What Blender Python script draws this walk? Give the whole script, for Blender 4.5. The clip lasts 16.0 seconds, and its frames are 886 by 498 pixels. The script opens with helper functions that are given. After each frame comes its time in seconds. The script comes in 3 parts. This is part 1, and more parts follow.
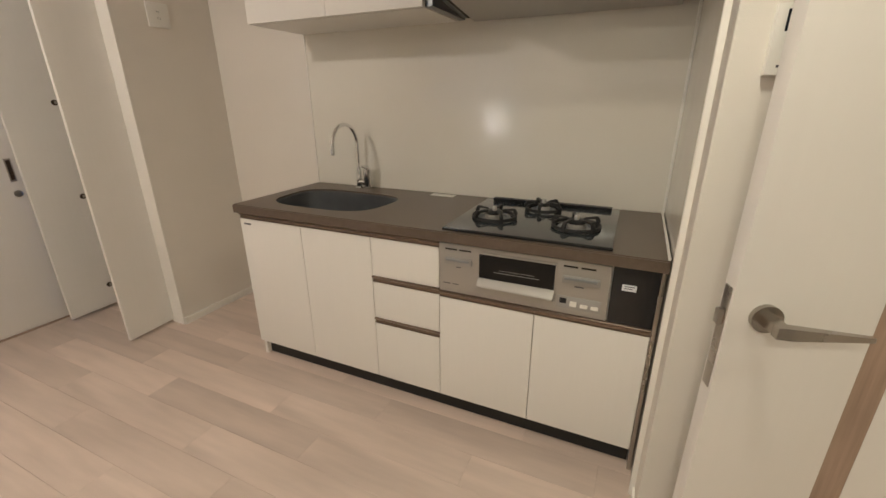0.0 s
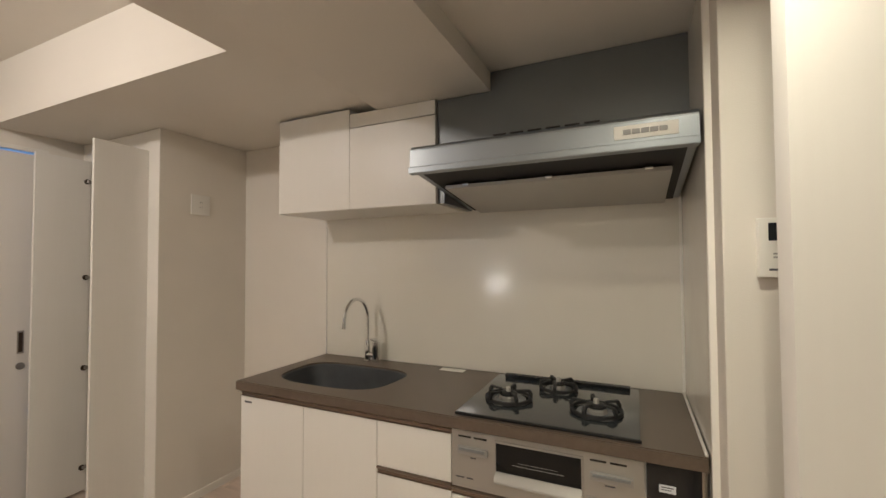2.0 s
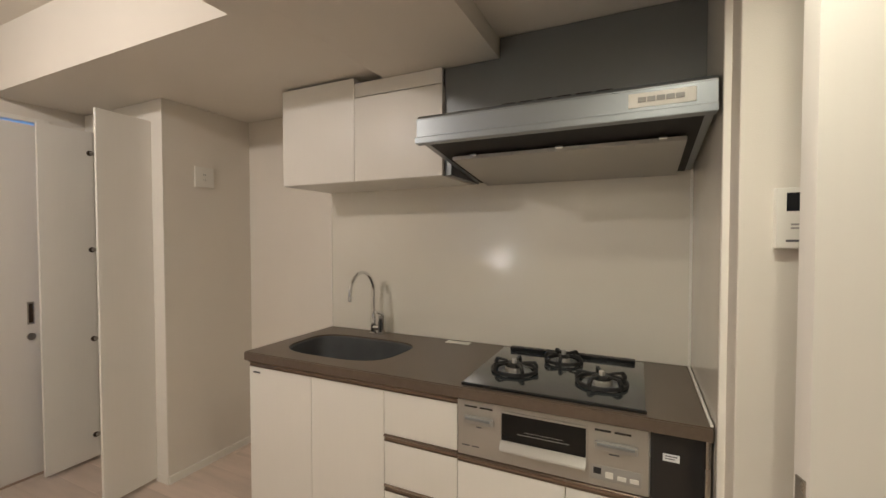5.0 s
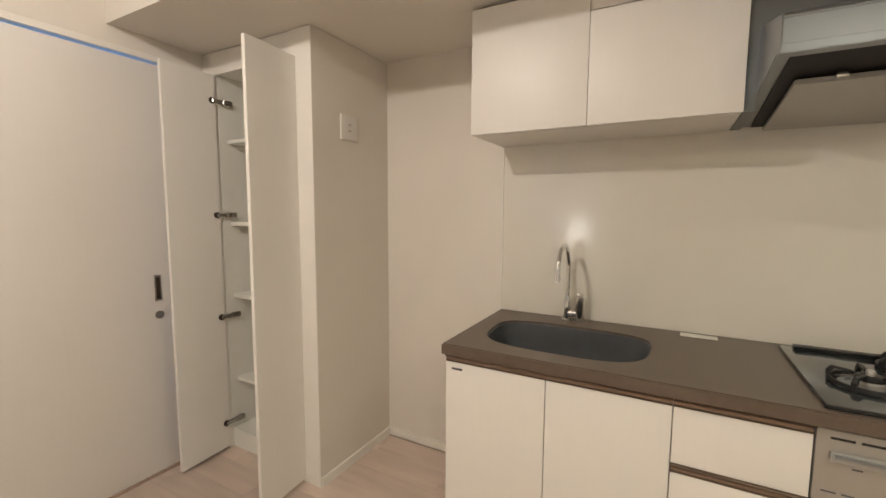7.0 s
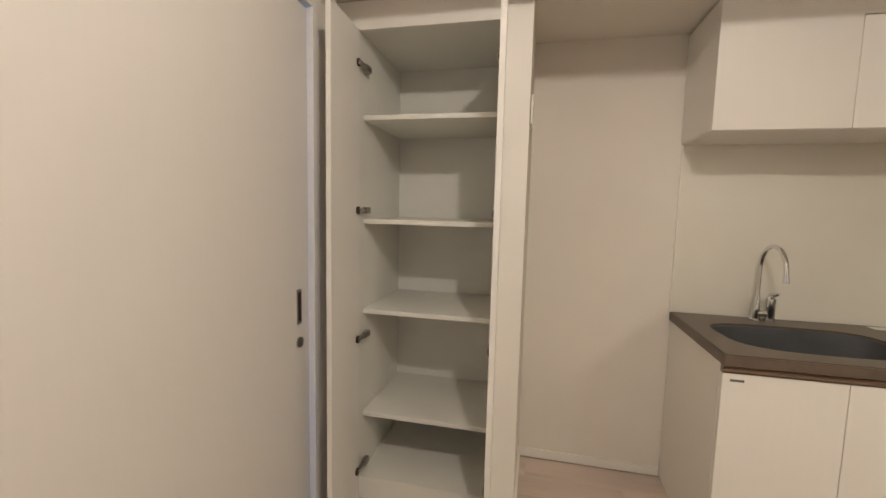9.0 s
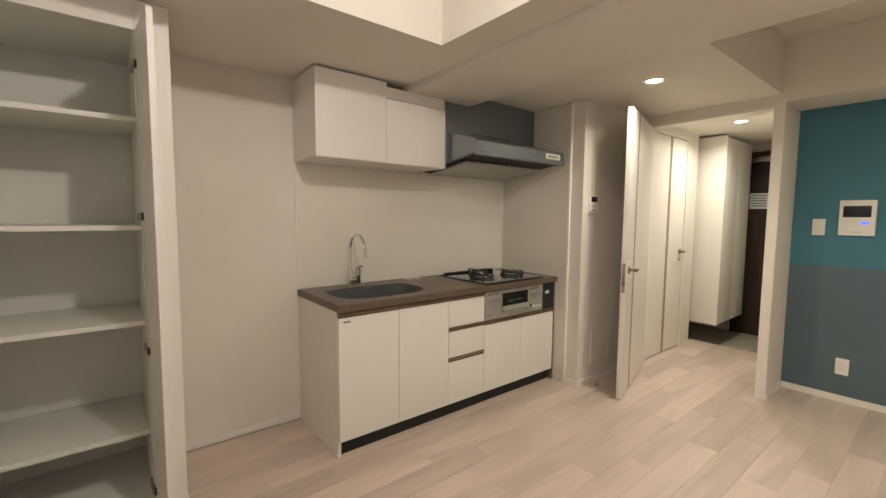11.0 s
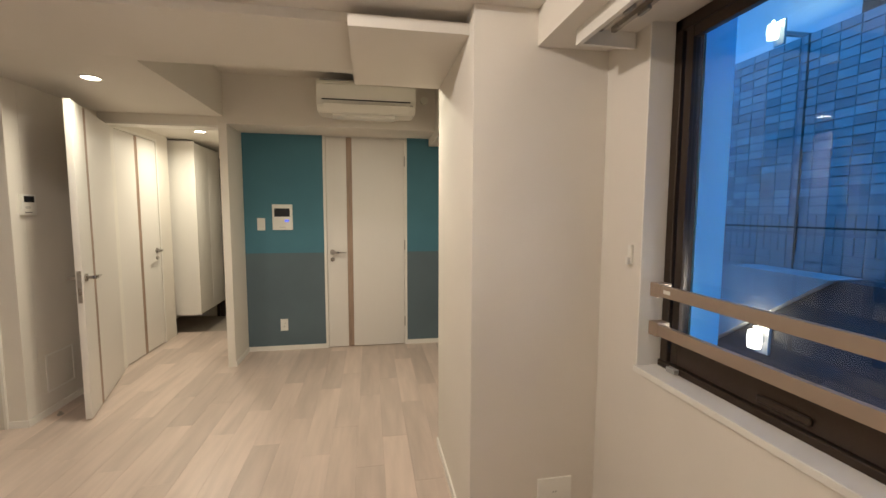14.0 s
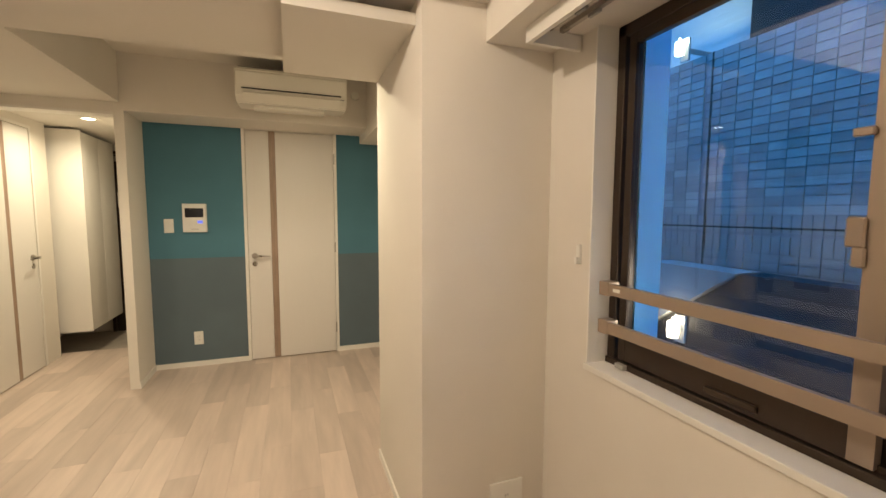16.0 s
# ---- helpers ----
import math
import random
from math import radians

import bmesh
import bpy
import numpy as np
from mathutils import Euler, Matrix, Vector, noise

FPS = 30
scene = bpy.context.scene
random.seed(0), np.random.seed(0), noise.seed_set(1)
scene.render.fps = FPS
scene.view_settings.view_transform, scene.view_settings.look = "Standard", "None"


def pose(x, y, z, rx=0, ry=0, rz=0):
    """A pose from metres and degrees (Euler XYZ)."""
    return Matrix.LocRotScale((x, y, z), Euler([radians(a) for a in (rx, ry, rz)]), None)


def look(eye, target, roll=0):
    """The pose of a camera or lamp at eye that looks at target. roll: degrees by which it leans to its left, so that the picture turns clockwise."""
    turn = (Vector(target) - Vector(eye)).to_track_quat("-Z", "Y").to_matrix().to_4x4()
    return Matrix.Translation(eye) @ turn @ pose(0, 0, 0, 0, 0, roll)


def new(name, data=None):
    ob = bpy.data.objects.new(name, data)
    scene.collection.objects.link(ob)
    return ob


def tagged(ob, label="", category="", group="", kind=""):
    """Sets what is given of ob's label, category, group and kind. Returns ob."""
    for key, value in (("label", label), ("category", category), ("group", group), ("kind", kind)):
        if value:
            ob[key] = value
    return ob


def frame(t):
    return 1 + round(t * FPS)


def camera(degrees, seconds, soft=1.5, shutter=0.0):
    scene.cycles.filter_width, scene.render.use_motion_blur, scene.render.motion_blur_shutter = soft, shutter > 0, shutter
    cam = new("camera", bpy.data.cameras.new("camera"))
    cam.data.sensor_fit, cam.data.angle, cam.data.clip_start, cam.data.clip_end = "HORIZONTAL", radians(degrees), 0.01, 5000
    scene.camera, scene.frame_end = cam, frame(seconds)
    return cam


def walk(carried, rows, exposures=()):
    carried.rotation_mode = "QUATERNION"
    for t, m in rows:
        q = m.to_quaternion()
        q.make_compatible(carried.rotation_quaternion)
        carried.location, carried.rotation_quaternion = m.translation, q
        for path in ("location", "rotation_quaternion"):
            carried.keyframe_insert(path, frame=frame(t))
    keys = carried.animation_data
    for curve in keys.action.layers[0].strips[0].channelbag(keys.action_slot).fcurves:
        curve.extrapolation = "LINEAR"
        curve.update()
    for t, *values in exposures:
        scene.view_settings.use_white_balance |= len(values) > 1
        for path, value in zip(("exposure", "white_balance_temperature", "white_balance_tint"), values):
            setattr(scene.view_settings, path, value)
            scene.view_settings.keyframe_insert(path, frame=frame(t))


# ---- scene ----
cam = camera(93.7, 16.0)
PATH = [
    (0, (1.72, -1.973, 1.314), (0.937, -0.262, 0.638), -0.3),
    (0.5, (1.709, -1.977, 1.318), (0.919, -0.245, 0.705), -0.1),
    (1, (1.709, -1.978, 1.337), (0.894, -0.202, 0.911), -0.3),
    (1.5, (1.695, -1.972, 1.362), (0.862, -0.164, 1.173), -0.2),
    (2, (1.685, -1.987, 1.398), (0.848, -0.172, 1.457), -0.3),
    (2.5, (1.683, -1.997, 1.407), (0.858, -0.197, 1.683), -0.2),
    (3, (1.682, -1.994, 1.404), (0.863, -0.211, 1.789), -0.2),
    (3.2, (1.681, -1.992, 1.399), (0.862, -0.211, 1.798), -0.1),
    (5.3, (1.657, -1.976, 1.375), (0.8, -0.173, 1.256), -0.1),
    (5.5, (1.636, -1.972, 1.368), (0.771, -0.175, 1.223), -0.2),
    (6, (1.442, -1.964, 1.36), (0.543, -0.187, 1.178), -0.2),
    (6.5, (1.059, -1.982, 1.365), (0.133, -0.22, 1.173), 0.1),
    (7, (0.72, -1.951, 1.347), (-0.23, -0.202, 1.157), 0.3),
    (7.5, (0.31, -1.97, 1.331), (-0.645, -0.222, 1.15), 0.2),
    (8, (-0.088, -2.047, 1.321), (-0.952, -0.251, 1.149), 0.1),
    (8.2, (-0.223, -2.05, 1.331), (-1.039, -0.236, 1.124), 0.3),
    (10.3, (-0.932, -2.552, 1.318), (-0.272, -0.67, 1.165), 0.8),
    (10.5, (-0.917, -2.575, 1.321), (-0.079, -0.765, 1.168), 0.7),
    (11, (-0.914, -2.628, 1.321), (0.33, -1.07, 1.164), 0.5),
    (11.5, (-0.927, -2.711, 1.322), (0.63, -1.466, 1.167), 0.3),
    (12, (-0.946, -2.786, 1.336), (0.825, -1.871, 1.176), 0.2),
    (12.5, (-0.98, -2.852, 1.346), (0.925, -2.267, 1.181), 0.2),
    (13, (-1.027, -2.887, 1.375), (0.949, -2.636, 1.198), 0.2),
    (13.5, (-1.063, -2.938, 1.379), (0.928, -3.002, 1.203), 0.2),
    (14, (-1.109, -2.998, 1.383), (0.853, -3.343, 1.209), 0.2),
    (14.5, (-1.136, -3.05, 1.383), (0.772, -3.624, 1.212), 0.2),
    (15, (-1.135, -3.075, 1.375), (0.722, -3.799, 1.206), 0.2),
    (15.5, (-1.092, -3.046, 1.376), (0.748, -3.811, 1.207), 0.2),
    (16, (-1.003, -2.932, 1.382), (0.866, -3.623, 1.211), 0.2),
]
walk(cam, [(t, look(eye, target, roll)) for t, eye, target, roll in PATH],
     exposures=[(0, 0.02, 6150, 10), (3.2, -0.15, 6100, 10), (5.5, 0.02, 6150, 10), (6.5, 0.26, 6200, 10), (8.2, 0.20, 6250, 10), (10.3, 0.0, 6300, 10),
                (11, 0.06, 6150, 10), (12.5, -0.08, 5850, 10), (13.5, -0.10, 5950, 10), (14.5, -0.02, 6700, 10), (16, 0.06, 7200, 10)])

# ---- light ----
world = bpy.data.worlds.new("dusk_sky")
scene.world = world
world.use_nodes = True
world.node_tree.nodes["Background"].inputs[0].default_value = (0.03, 0.325, 1.0, 1)
world.node_tree.nodes["Background"].inputs[1].default_value = 2.8
WARM = (1.0, 0.905, 0.70)


def spot_lamp(name, x, y, z, watts, size=0.09, spread=160):
    d = bpy.data.lights.new(name, "AREA")
    d.shape, d.size, d.energy, d.color, d.spread = "DISK", size, watts, WARM, radians(spread)
    ob = new(name, d)
    ob.location = (x, y, z)
    return ob


spot_lamp("downlight_lamp", 1.83, -1.36, 2.184, 6.2, spread=145)
spot_lamp("alcove_lamp", 1.62, -2.95, 2.240, 17, spread=175)
spot_lamp("hall_lamp", 3.50, -1.33, 2.178, 12, spread=160)
cl = bpy.data.lights.new("ceiling_lamp", "POINT")
cl.energy, cl.color, cl.shadow_soft_size = 42, (1.0, 0.885, 0.765), 0.035
new("ceiling_lamp", cl).location = (-0.32, -2.24, 2.37)
wl = bpy.data.lights.new("outdoor_lamp_upper", "POINT")
wl.energy, wl.color, wl.shadow_soft_size = 5, (0.70, 1.0, 0.85), 0.01
new("outdoor_lamp_upper", wl).location = (1.62, -5.95, 2.795)


# ---- materials ----
def mat(name, color, rough=0.6, metal=0.0, var=0.06, scale=3.0, bump=0.0, bscale=300.0, spec=0.5, vary=0.0, stretch=None, coat=0.0):
    m = bpy.data.materials.new(name)
    m.use_nodes = True
    nt = m.node_tree
    n, l = nt.nodes, nt.links
    b = n["Principled BSDF"]
    b.inputs["Roughness"].default_value = rough
    b.inputs["Metallic"].default_value = metal
    b.inputs["Specular IOR Level"].default_value = spec
    b.inputs["Coat Weight"].default_value = coat
    tc = n.new("ShaderNodeTexCoord")
    mp = n.new("ShaderNodeMapping")
    l.new(tc.outputs["Object"], mp.inputs["Vector"])
    if stretch:
        mp.inputs["Scale"].default_value = stretch
    no = n.new("ShaderNodeTexNoise")
    no.inputs["Scale"].default_value = scale
    no.inputs["Detail"].default_value = 6
    l.new(mp.outputs[0], no.inputs["Vector"])
    ramp = n.new("ShaderNodeMapRange")
    ramp.inputs[1].default_value, ramp.inputs[2].default_value = 0.3, 0.7
    ramp.inputs[3].default_value, ramp.inputs[4].default_value = 1 - var, 1 + var
    l.new(no.outputs["Fac"], ramp.inputs[0])
    mul = n.new("ShaderNodeVectorMath")
    mul.operation = "SCALE"
    mul.inputs[0].default_value = color[:3]
    l.new(ramp.outputs[0], mul.inputs["Scale"])
    out = mul
    if vary:
        oi = n.new("ShaderNodeObjectInfo")
        r2 = n.new("ShaderNodeMapRange")
        r2.inputs[3].default_value, r2.inputs[4].default_value = 1 - vary, 1 + vary
        l.new(oi.outputs["Random"], r2.inputs[0])
        m2 = n.new("ShaderNodeVectorMath")
        m2.operation = "SCALE"
        l.new(mul.outputs[0], m2.inputs[0])
        l.new(r2.outputs[0], m2.inputs["Scale"])
        add = n.new("ShaderNodeVectorMath")
        l.new(tc.outputs["Object"], add.inputs[0])
        l.new(oi.outputs["Random"], add.inputs[1])
        l.new(add.outputs[0], mp.inputs["Vector"])
        out = m2
    l.new(out.outputs[0], b.inputs["Base Color"])
    rr = n.new("ShaderNodeMapRange")
    rr.inputs[3].default_value, rr.inputs[4].default_value = max(0.0, rough - 0.06), min(1.0, rough + 0.06)
    l.new(no.outputs["Fac"], rr.inputs[0])
    l.new(rr.outputs[0], b.inputs["Roughness"])
    if bump:
        n2 = n.new("ShaderNodeTexNoise")
        n2.inputs["Scale"].default_value = bscale
        n2.inputs["Detail"].default_value = 3
        l.new(mp.outputs[0], n2.inputs["Vector"])
        bp = n.new("ShaderNodeBump")
        bp.inputs["Strength"].default_value = bump
        bp.inputs["Distance"].default_value = 0.002
        l.new(n2.outputs["Fac"], bp.inputs["Height"])
        l.new(bp.outputs[0], b.inputs["Normal"])
    return m


def glow(name, color, strength):
    m = mat(name, color, 0.4)
    b = m.node_tree.nodes["Principled BSDF"]
    b.inputs["Emission Color"].default_value = (*color, 1)
    b.inputs["Emission Strength"].default_value = strength
    return m


def glass(name):
    m = bpy.data.materials.new(name)
    m.use_nodes = True
    b = m.node_tree.nodes["Principled BSDF"]
    b.inputs["Transmission Weight"].default_value = 1.0
    b.inputs["Roughness"].default_value = 0.0
    b.inputs["IOR"].default_value = 1.45
    b.inputs["Base Color"].default_value = (0.93, 0.96, 0.97, 1)
    return m


WALL = mat("wallpaper", (0.745, 0.70, 0.63), 0.85, var=0.025, scale=2.0, bump=0.35, bscale=420, spec=0.25)
CEIL = mat("ceiling_paper", (0.72, 0.68, 0.615), 0.9, var=0.025, scale=1.5, bump=0.35, bscale=420, spec=0.2)
TEAL = mat("teal_wallpaper", (0.078, 0.20, 0.262), 0.8, var=0.05, scale=3, bump=0.3, bscale=420, spec=0.25)
SLATE = mat("slate_wallpaper", (0.115, 0.155, 0.18), 0.8, var=0.05, scale=3, bump=0.3, bscale=420, spec=0.25)
TRIM = mat("white_trim", (0.80, 0.77, 0.71), 0.5, var=0.02)
DOORW = mat("white_door_sheet", (0.75, 0.72, 0.675), 0.45, var=0.006, scale=5, stretch=(14, 14, 0.8), bump=0.02, bscale=60)
STRIPE = mat("walnut_stripe", (0.33, 0.23, 0.17), 0.45, var=0.2, scale=7, stretch=(12, 12, 0.7))
PLANK = mat("pale_oak", (0.57, 0.465, 0.395), 0.34, var=0.13, scale=3.4, stretch=(0.5, 4.2, 1), bump=0.06, bscale=60, vary=0.13)
GROOVE = mat("floor_groove", (0.42, 0.33, 0.27), 0.8)
CABW = mat("cabinet_laminate", (0.79, 0.765, 0.715), 0.4, var=0.006, scale=5, stretch=(14, 14, 0.8), bump=0.02, bscale=120)
PANELW = mat("kitchen_panel", (0.72, 0.685, 0.605), 0.16, var=0.015, spec=0.5)
COUNTER = mat("brown_counter", (0.115, 0.085, 0.062), 0.34, var=0.10, scale=60, bump=0.03, bscale=500)
BRONZE = mat("bronze_rail", (0.26, 0.20, 0.155), 0.32, metal=0.85, var=0.05)
BLACK = mat("black_panel", (0.012, 0.012, 0.013), 0.22, var=0.1)
# plinth black, also painted in for shade in the hood mouth and counter gap
PLINTH_SHADE = mat("black_plinth_and_shade", (0.012, 0.011, 0.010), 0.65, var=0.2)
STEEL = mat("grey_sink", (0.11, 0.115, 0.12), 0.38, metal=0.35, var=0.14, scale=9)
CHROME = mat("chrome", (0.78, 0.78, 0.78), 0.08, metal=1.0, var=0.01)
NICKEL = mat("satin_nickel", (0.42, 0.385, 0.345), 0.28, metal=1.0, var=0.03)
HOODM = mat("hood_silver", (0.29, 0.31, 0.325), 0.36, metal=0.8, var=0.03, scale=2)
HOODP = mat("hood_cover_grey", (0.19, 0.20, 0.205), 0.34, metal=0.55, var=0.04, scale=2)
GRILLM = mat("grill_silver", (0.42, 0.405, 0.375), 0.36, metal=0.6, var=0.04)
GLASSB = mat("hob_glass", (0.035, 0.04, 0.043), 0.10, var=0.05, coat=0.5)
IRON = mat("cast_iron", (0.015, 0.015, 0.015), 0.5, var=0.2, bump=0.1)
PLASTIC = mat("white_plastic", (0.80, 0.78, 0.72), 0.4, var=0.015)
PLASTICG = mat("grey_plastic", (0.35, 0.34, 0.32), 0.45, var=0.03)
SCREEN = mat("dark_screen", (0.012, 0.014, 0.018), 0.12, var=0.05)
ACW = mat("ac_plastic", (0.84, 0.82, 0.74), 0.2, var=0.015)
SHELFW = mat("shelf_white", (0.76, 0.75, 0.69), 0.45, var=0.02)
FRAMEB = mat("bronze_window_frame", (0.055, 0.037, 0.026), 0.35, metal=0.5, var=0.1)
RAILT = mat("tan_rail", (0.34, 0.26, 0.20), 0.4, metal=0.3, var=0.04)
TILE = mat("facade_tile", (0.27, 0.28, 0.27), 0.5, var=0.10, scale=14, vary=0.24, bump=0.1, bscale=80)
MORTAR = mat("tile_mortar", (0.22, 0.22, 0.23), 0.9, var=0.1)
PIPE = mat("drain_pipe", (0.46, 0.46, 0.46), 0.4, var=0.06)
CONC = mat("concrete", (0.30, 0.30, 0.29), 0.85, var=0.2, scale=4, bump=0.4, bscale=60)
STUCCO = mat("pale_stucco", (0.66, 0.66, 0.66), 0.9, var=0.05, bump=0.3, bscale=200)
DARKR = mat("dark_roof", (0.014, 0.014, 0.015), 0.8, var=0.12, scale=3)
DARKD = mat("dark_entrance_door", (0.035, 0.024, 0.018), 0.4, var=0.2, stretch=(10, 10, 0.6))
GENKAN = mat("entry_tile", (0.36, 0.32, 0.27), 0.5, var=0.15, scale=8)
PAPER = mat("notice_paper", (0.75, 0.76, 0.78), 0.7, var=0.03)
INK = mat("grey_ink", (0.10, 0.10, 0.11), 0.7)
BLUEL = glow("blue_led", (0.10, 0.16, 1.0), 1.2)
LENS = glow("downlight_lens", (1.0, 0.86, 0.66), 16.0)
LAMPG = glow("outdoor_lamp_glass", (1.0, 0.93, 0.75), 5.0)
LAMPC = glow("outdoor_lamp_glass_cool", (0.85, 1.0, 0.88), 4.0)
PANE = glass("clear_glass")
# dusk sky light on the jamb is put into this blue colour
JAMBSKY = mat("jamb_sky_tint", (0.24, 0.72, 0.92), 0.6, var=0.04)
GRILLG = mat("grill_glass", (0.008, 0.008, 0.008), 0.25, var=0.1, spec=0.25)
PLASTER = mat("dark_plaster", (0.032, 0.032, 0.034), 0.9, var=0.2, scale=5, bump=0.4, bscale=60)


# ---- builders ----
def mesh_of(name, bm, m, parent=None, smooth=False):
    bmesh.ops.recalc_face_normals(bm, faces=bm.faces)
    me = bpy.data.meshes.new(name)
    bm.to_mesh(me)
    bm.free()
    me.materials.append(m)
    if smooth:
        me.polygons.foreach_set("use_smooth", [True] * len(me.polygons))
        me.set_sharp_from_angle(angle=radians(35))
    ob = new(name, me)
    if parent:
        off = parent.matrix_basis.translation + (parent.parent.matrix_basis.translation if parent.parent else Vector())
        me.transform(Matrix.Translation(-off))
        ob.parent = parent
    return ob


def cuboid(bm, x0, x1, y0, y1, z0, z1):
    r = bmesh.ops.create_cube(bm, size=1)
    bmesh.ops.transform(bm, verts=r["verts"], matrix=Matrix.Translation(((x0 + x1) / 2, (y0 + y1) / 2, (z0 + z1) / 2)) @ Matrix.Diagonal((abs(x1 - x0), abs(y1 - y0), abs(z1 - z0), 1)))
    return r["verts"]


def box(name, x0, x1, y0, y1, z0, z1, m, parent=None, bevel=0.0, seg=2):
    bm = bmesh.new()
    cuboid(bm, x0, x1, y0, y1, z0, z1)
    if bevel:
        bmesh.ops.bevel(bm, geom=bm.edges[:], offset=bevel, segments=seg, profile=0.7, affect="EDGES")
    return mesh_of(name, bm, m, parent, smooth=bevel > 0)


def boxes(name, rows, m, parent=None, bevel=0.0):
    bm = bmesh.new()
    for r in rows:
        cuboid(bm, *r)
    if bevel:
        bmesh.ops.bevel(bm, geom=bm.edges[:], offset=bevel, segments=1, affect="EDGES")
    return mesh_of(name, bm, m, parent)


def prism(name, pts, axis, a, b, m, parent=None, bevel=0.0):
    """A polygon of two coordinates drawn out along an axis from a to b."""
    bm = bmesh.new()

    def at(p, v):
        return {"x": (v, *p), "y": (p[0], v, p[1]), "z": (*p, v)}[axis]
    lo = [bm.verts.new(at(p, a)) for p in pts]
    hi = [bm.verts.new(at(p, b)) for p in pts]
    bm.faces.new(lo)
    bm.faces.new(hi[::-1])
    for i in range(len(pts)):
        j = (i + 1) % len(pts)
        bm.faces.new((lo[i], hi[i], hi[j], lo[j]))
    bmesh.ops.recalc_face_normals(bm, faces=bm.faces)
    if bevel:
        bmesh.ops.bevel(bm, geom=bm.edges[:], offset=bevel, segments=2, affect="EDGES")
    return mesh_of(name, bm, m, parent, smooth=bevel > 0)


def tube(name, pts, r, m, parent=None, seg=16):
    """A round bar along a line of points."""
    bm = bmesh.new()
    P = [Vector(p) for p in pts]
    rs = r if isinstance(r, (list, tuple)) else [r] * len(P)
    rings, ref = [], None
    for i, p in enumerate(P):
        d = (P[min(i + 1, len(P) - 1)] - P[max(i - 1, 0)]).normalized()
        if ref is None:
            ref = d.orthogonal().normalized()
        ref = (ref - d * ref.dot(d)).normalized()
        side = d.cross(ref)
        rings.append([bm.verts.new(p + rs[i] * (math.cos(k * math.tau / seg) * ref + math.sin(k * math.tau / seg) * side)) for k in range(seg)])
    for a, b in zip(rings, rings[1:]):
        for k in range(seg):
            bm.faces.new((a[k], a[(k + 1) % seg], b[(k + 1) % seg], b[k]))
    bm.faces.new(rings[0][::-1])
    bm.faces.new(rings[-1])
    return mesh_of(name, bm, m, parent, smooth=True)


def lathe(name, profile, centre, m, parent=None, seg=32):
    """A turned piece round an upright axis: profile of radius and height."""
    bm = bmesh.new()
    rings = [[bm.verts.new((centre[0] + r * math.cos(k * math.tau / seg), centre[1] + r * math.sin(k * math.tau / seg), centre[2] + z)) for k in range(seg)] for r, z in profile]
    for a, b in zip(rings, rings[1:]):
        for k in range(seg):
            bm.faces.new((a[k], a[(k + 1) % seg], b[(k + 1) % seg], b[k]))
    bm.faces.new(rings[0][::-1])
    bm.faces.new(rings[-1])
    return mesh_of(name, bm, m, parent, smooth=True)


def thing(name, x, y, z, label, category, group="", kind=""):
    e = new(name)
    e.empty_display_size = 0.1
    e.matrix_basis = Matrix.Translation((x, y, z))
    return tagged(e, label, category, group, kind)


def part(name, parent, x, y, z):
    """An Empty inside a thing, at a place of the world, to carry deeper parts."""
    e = new(name)
    e.parent = parent
    e.matrix_basis = Matrix.Translation(Vector((x, y, z)) - parent.matrix_basis.translation)
    return e


def structure(ob, label):
    return tagged(ob, label, "", "", "structure")


# ---- the large structure ----
WX, EX, TX = -1.49, 2.78, 3.19      # west wall, hall wall and header plane, teal wall
SY = -3.93                          # window wall
ZW, ZB, ZE = 2.15, 2.112, 2.192     # soffit, beam, east ceiling

structure(box("wall_north", WX - 0.12, 1.99, 0.0, 0.14, -0.1, 2.8, WALL), "warm white papered wall behind the kitchen")
structure(box("wall_west", WX - 0.14, WX, -4.2, 0.0, 2.052, 2.8, WALL), "white papered wall above the sliding door")
structure(boxes("wall_west_sides", [(WX - 0.14, WX, -0.734, 0.0, -0.1, 2.052), (WX - 0.14, WX, -4.2, -1.90, -0.1, 2.052)], WALL), "white papered wall beside the sliding door")
structure(box("wall_fridge_niche", -0.80, -0.70, -0.56, 0.0, 0.0, 2.148, WALL), "short white papered wall between closet and fridge space")
structure(boxes("wall_wing", [(1.874, 1.99, -0.822, 0.0, -0.1, 2.8)], WALL, bevel=0.002), "white wing wall beside the kitchen")
structure(box("wall_thermostat", 1.99, EX + 0.10, -0.822, -0.70, -0.1, 2.8, WALL), "white papered wall behind the open door")
structure(boxes("wall_hall_pier", [(EX, TX, -1.80, -1.735, -0.1, 2.135), (EX, TX, -4.2, -1.735, 2.135, 2.8), (EX, EX + 0.12, -1.735, -0.822, 2.11, 2.8)], WALL, bevel=0.002), "white pier and header over hall opening and niche")
structure(box("wall_teal", TX, TX + 0.12, -2.545, -1.80, 0.98, 2.3, TEAL), "accent wall papered teal above")
structure(box("wall_teal_south", TX, TX + 0.12, -4.1, -3.375, 0.98, 2.3, TEAL), "accent wall papered teal above")
structure(box("wall_slate", TX, TX + 0.12, -2.545, -1.80, -0.1, 0.98, SLATE), "accent wall papered slate blue below")
structure(box("wall_slate_south", TX, TX + 0.12, -4.1, -3.375, -0.1, 0.98, SLATE), "accent wall papered slate blue below")
structure(box("wall_teal_over_door", TX + 0.002, TX + 0.12, -3.375, -2.545, 2.16, 2.3, TEAL), "teal strip over the door")
structure(box("wall_alcove_south", 1.24, TX + 0.1, -4.1, -3.93, -0.1, 2.8, WALL), "white papered wall of the alcove")
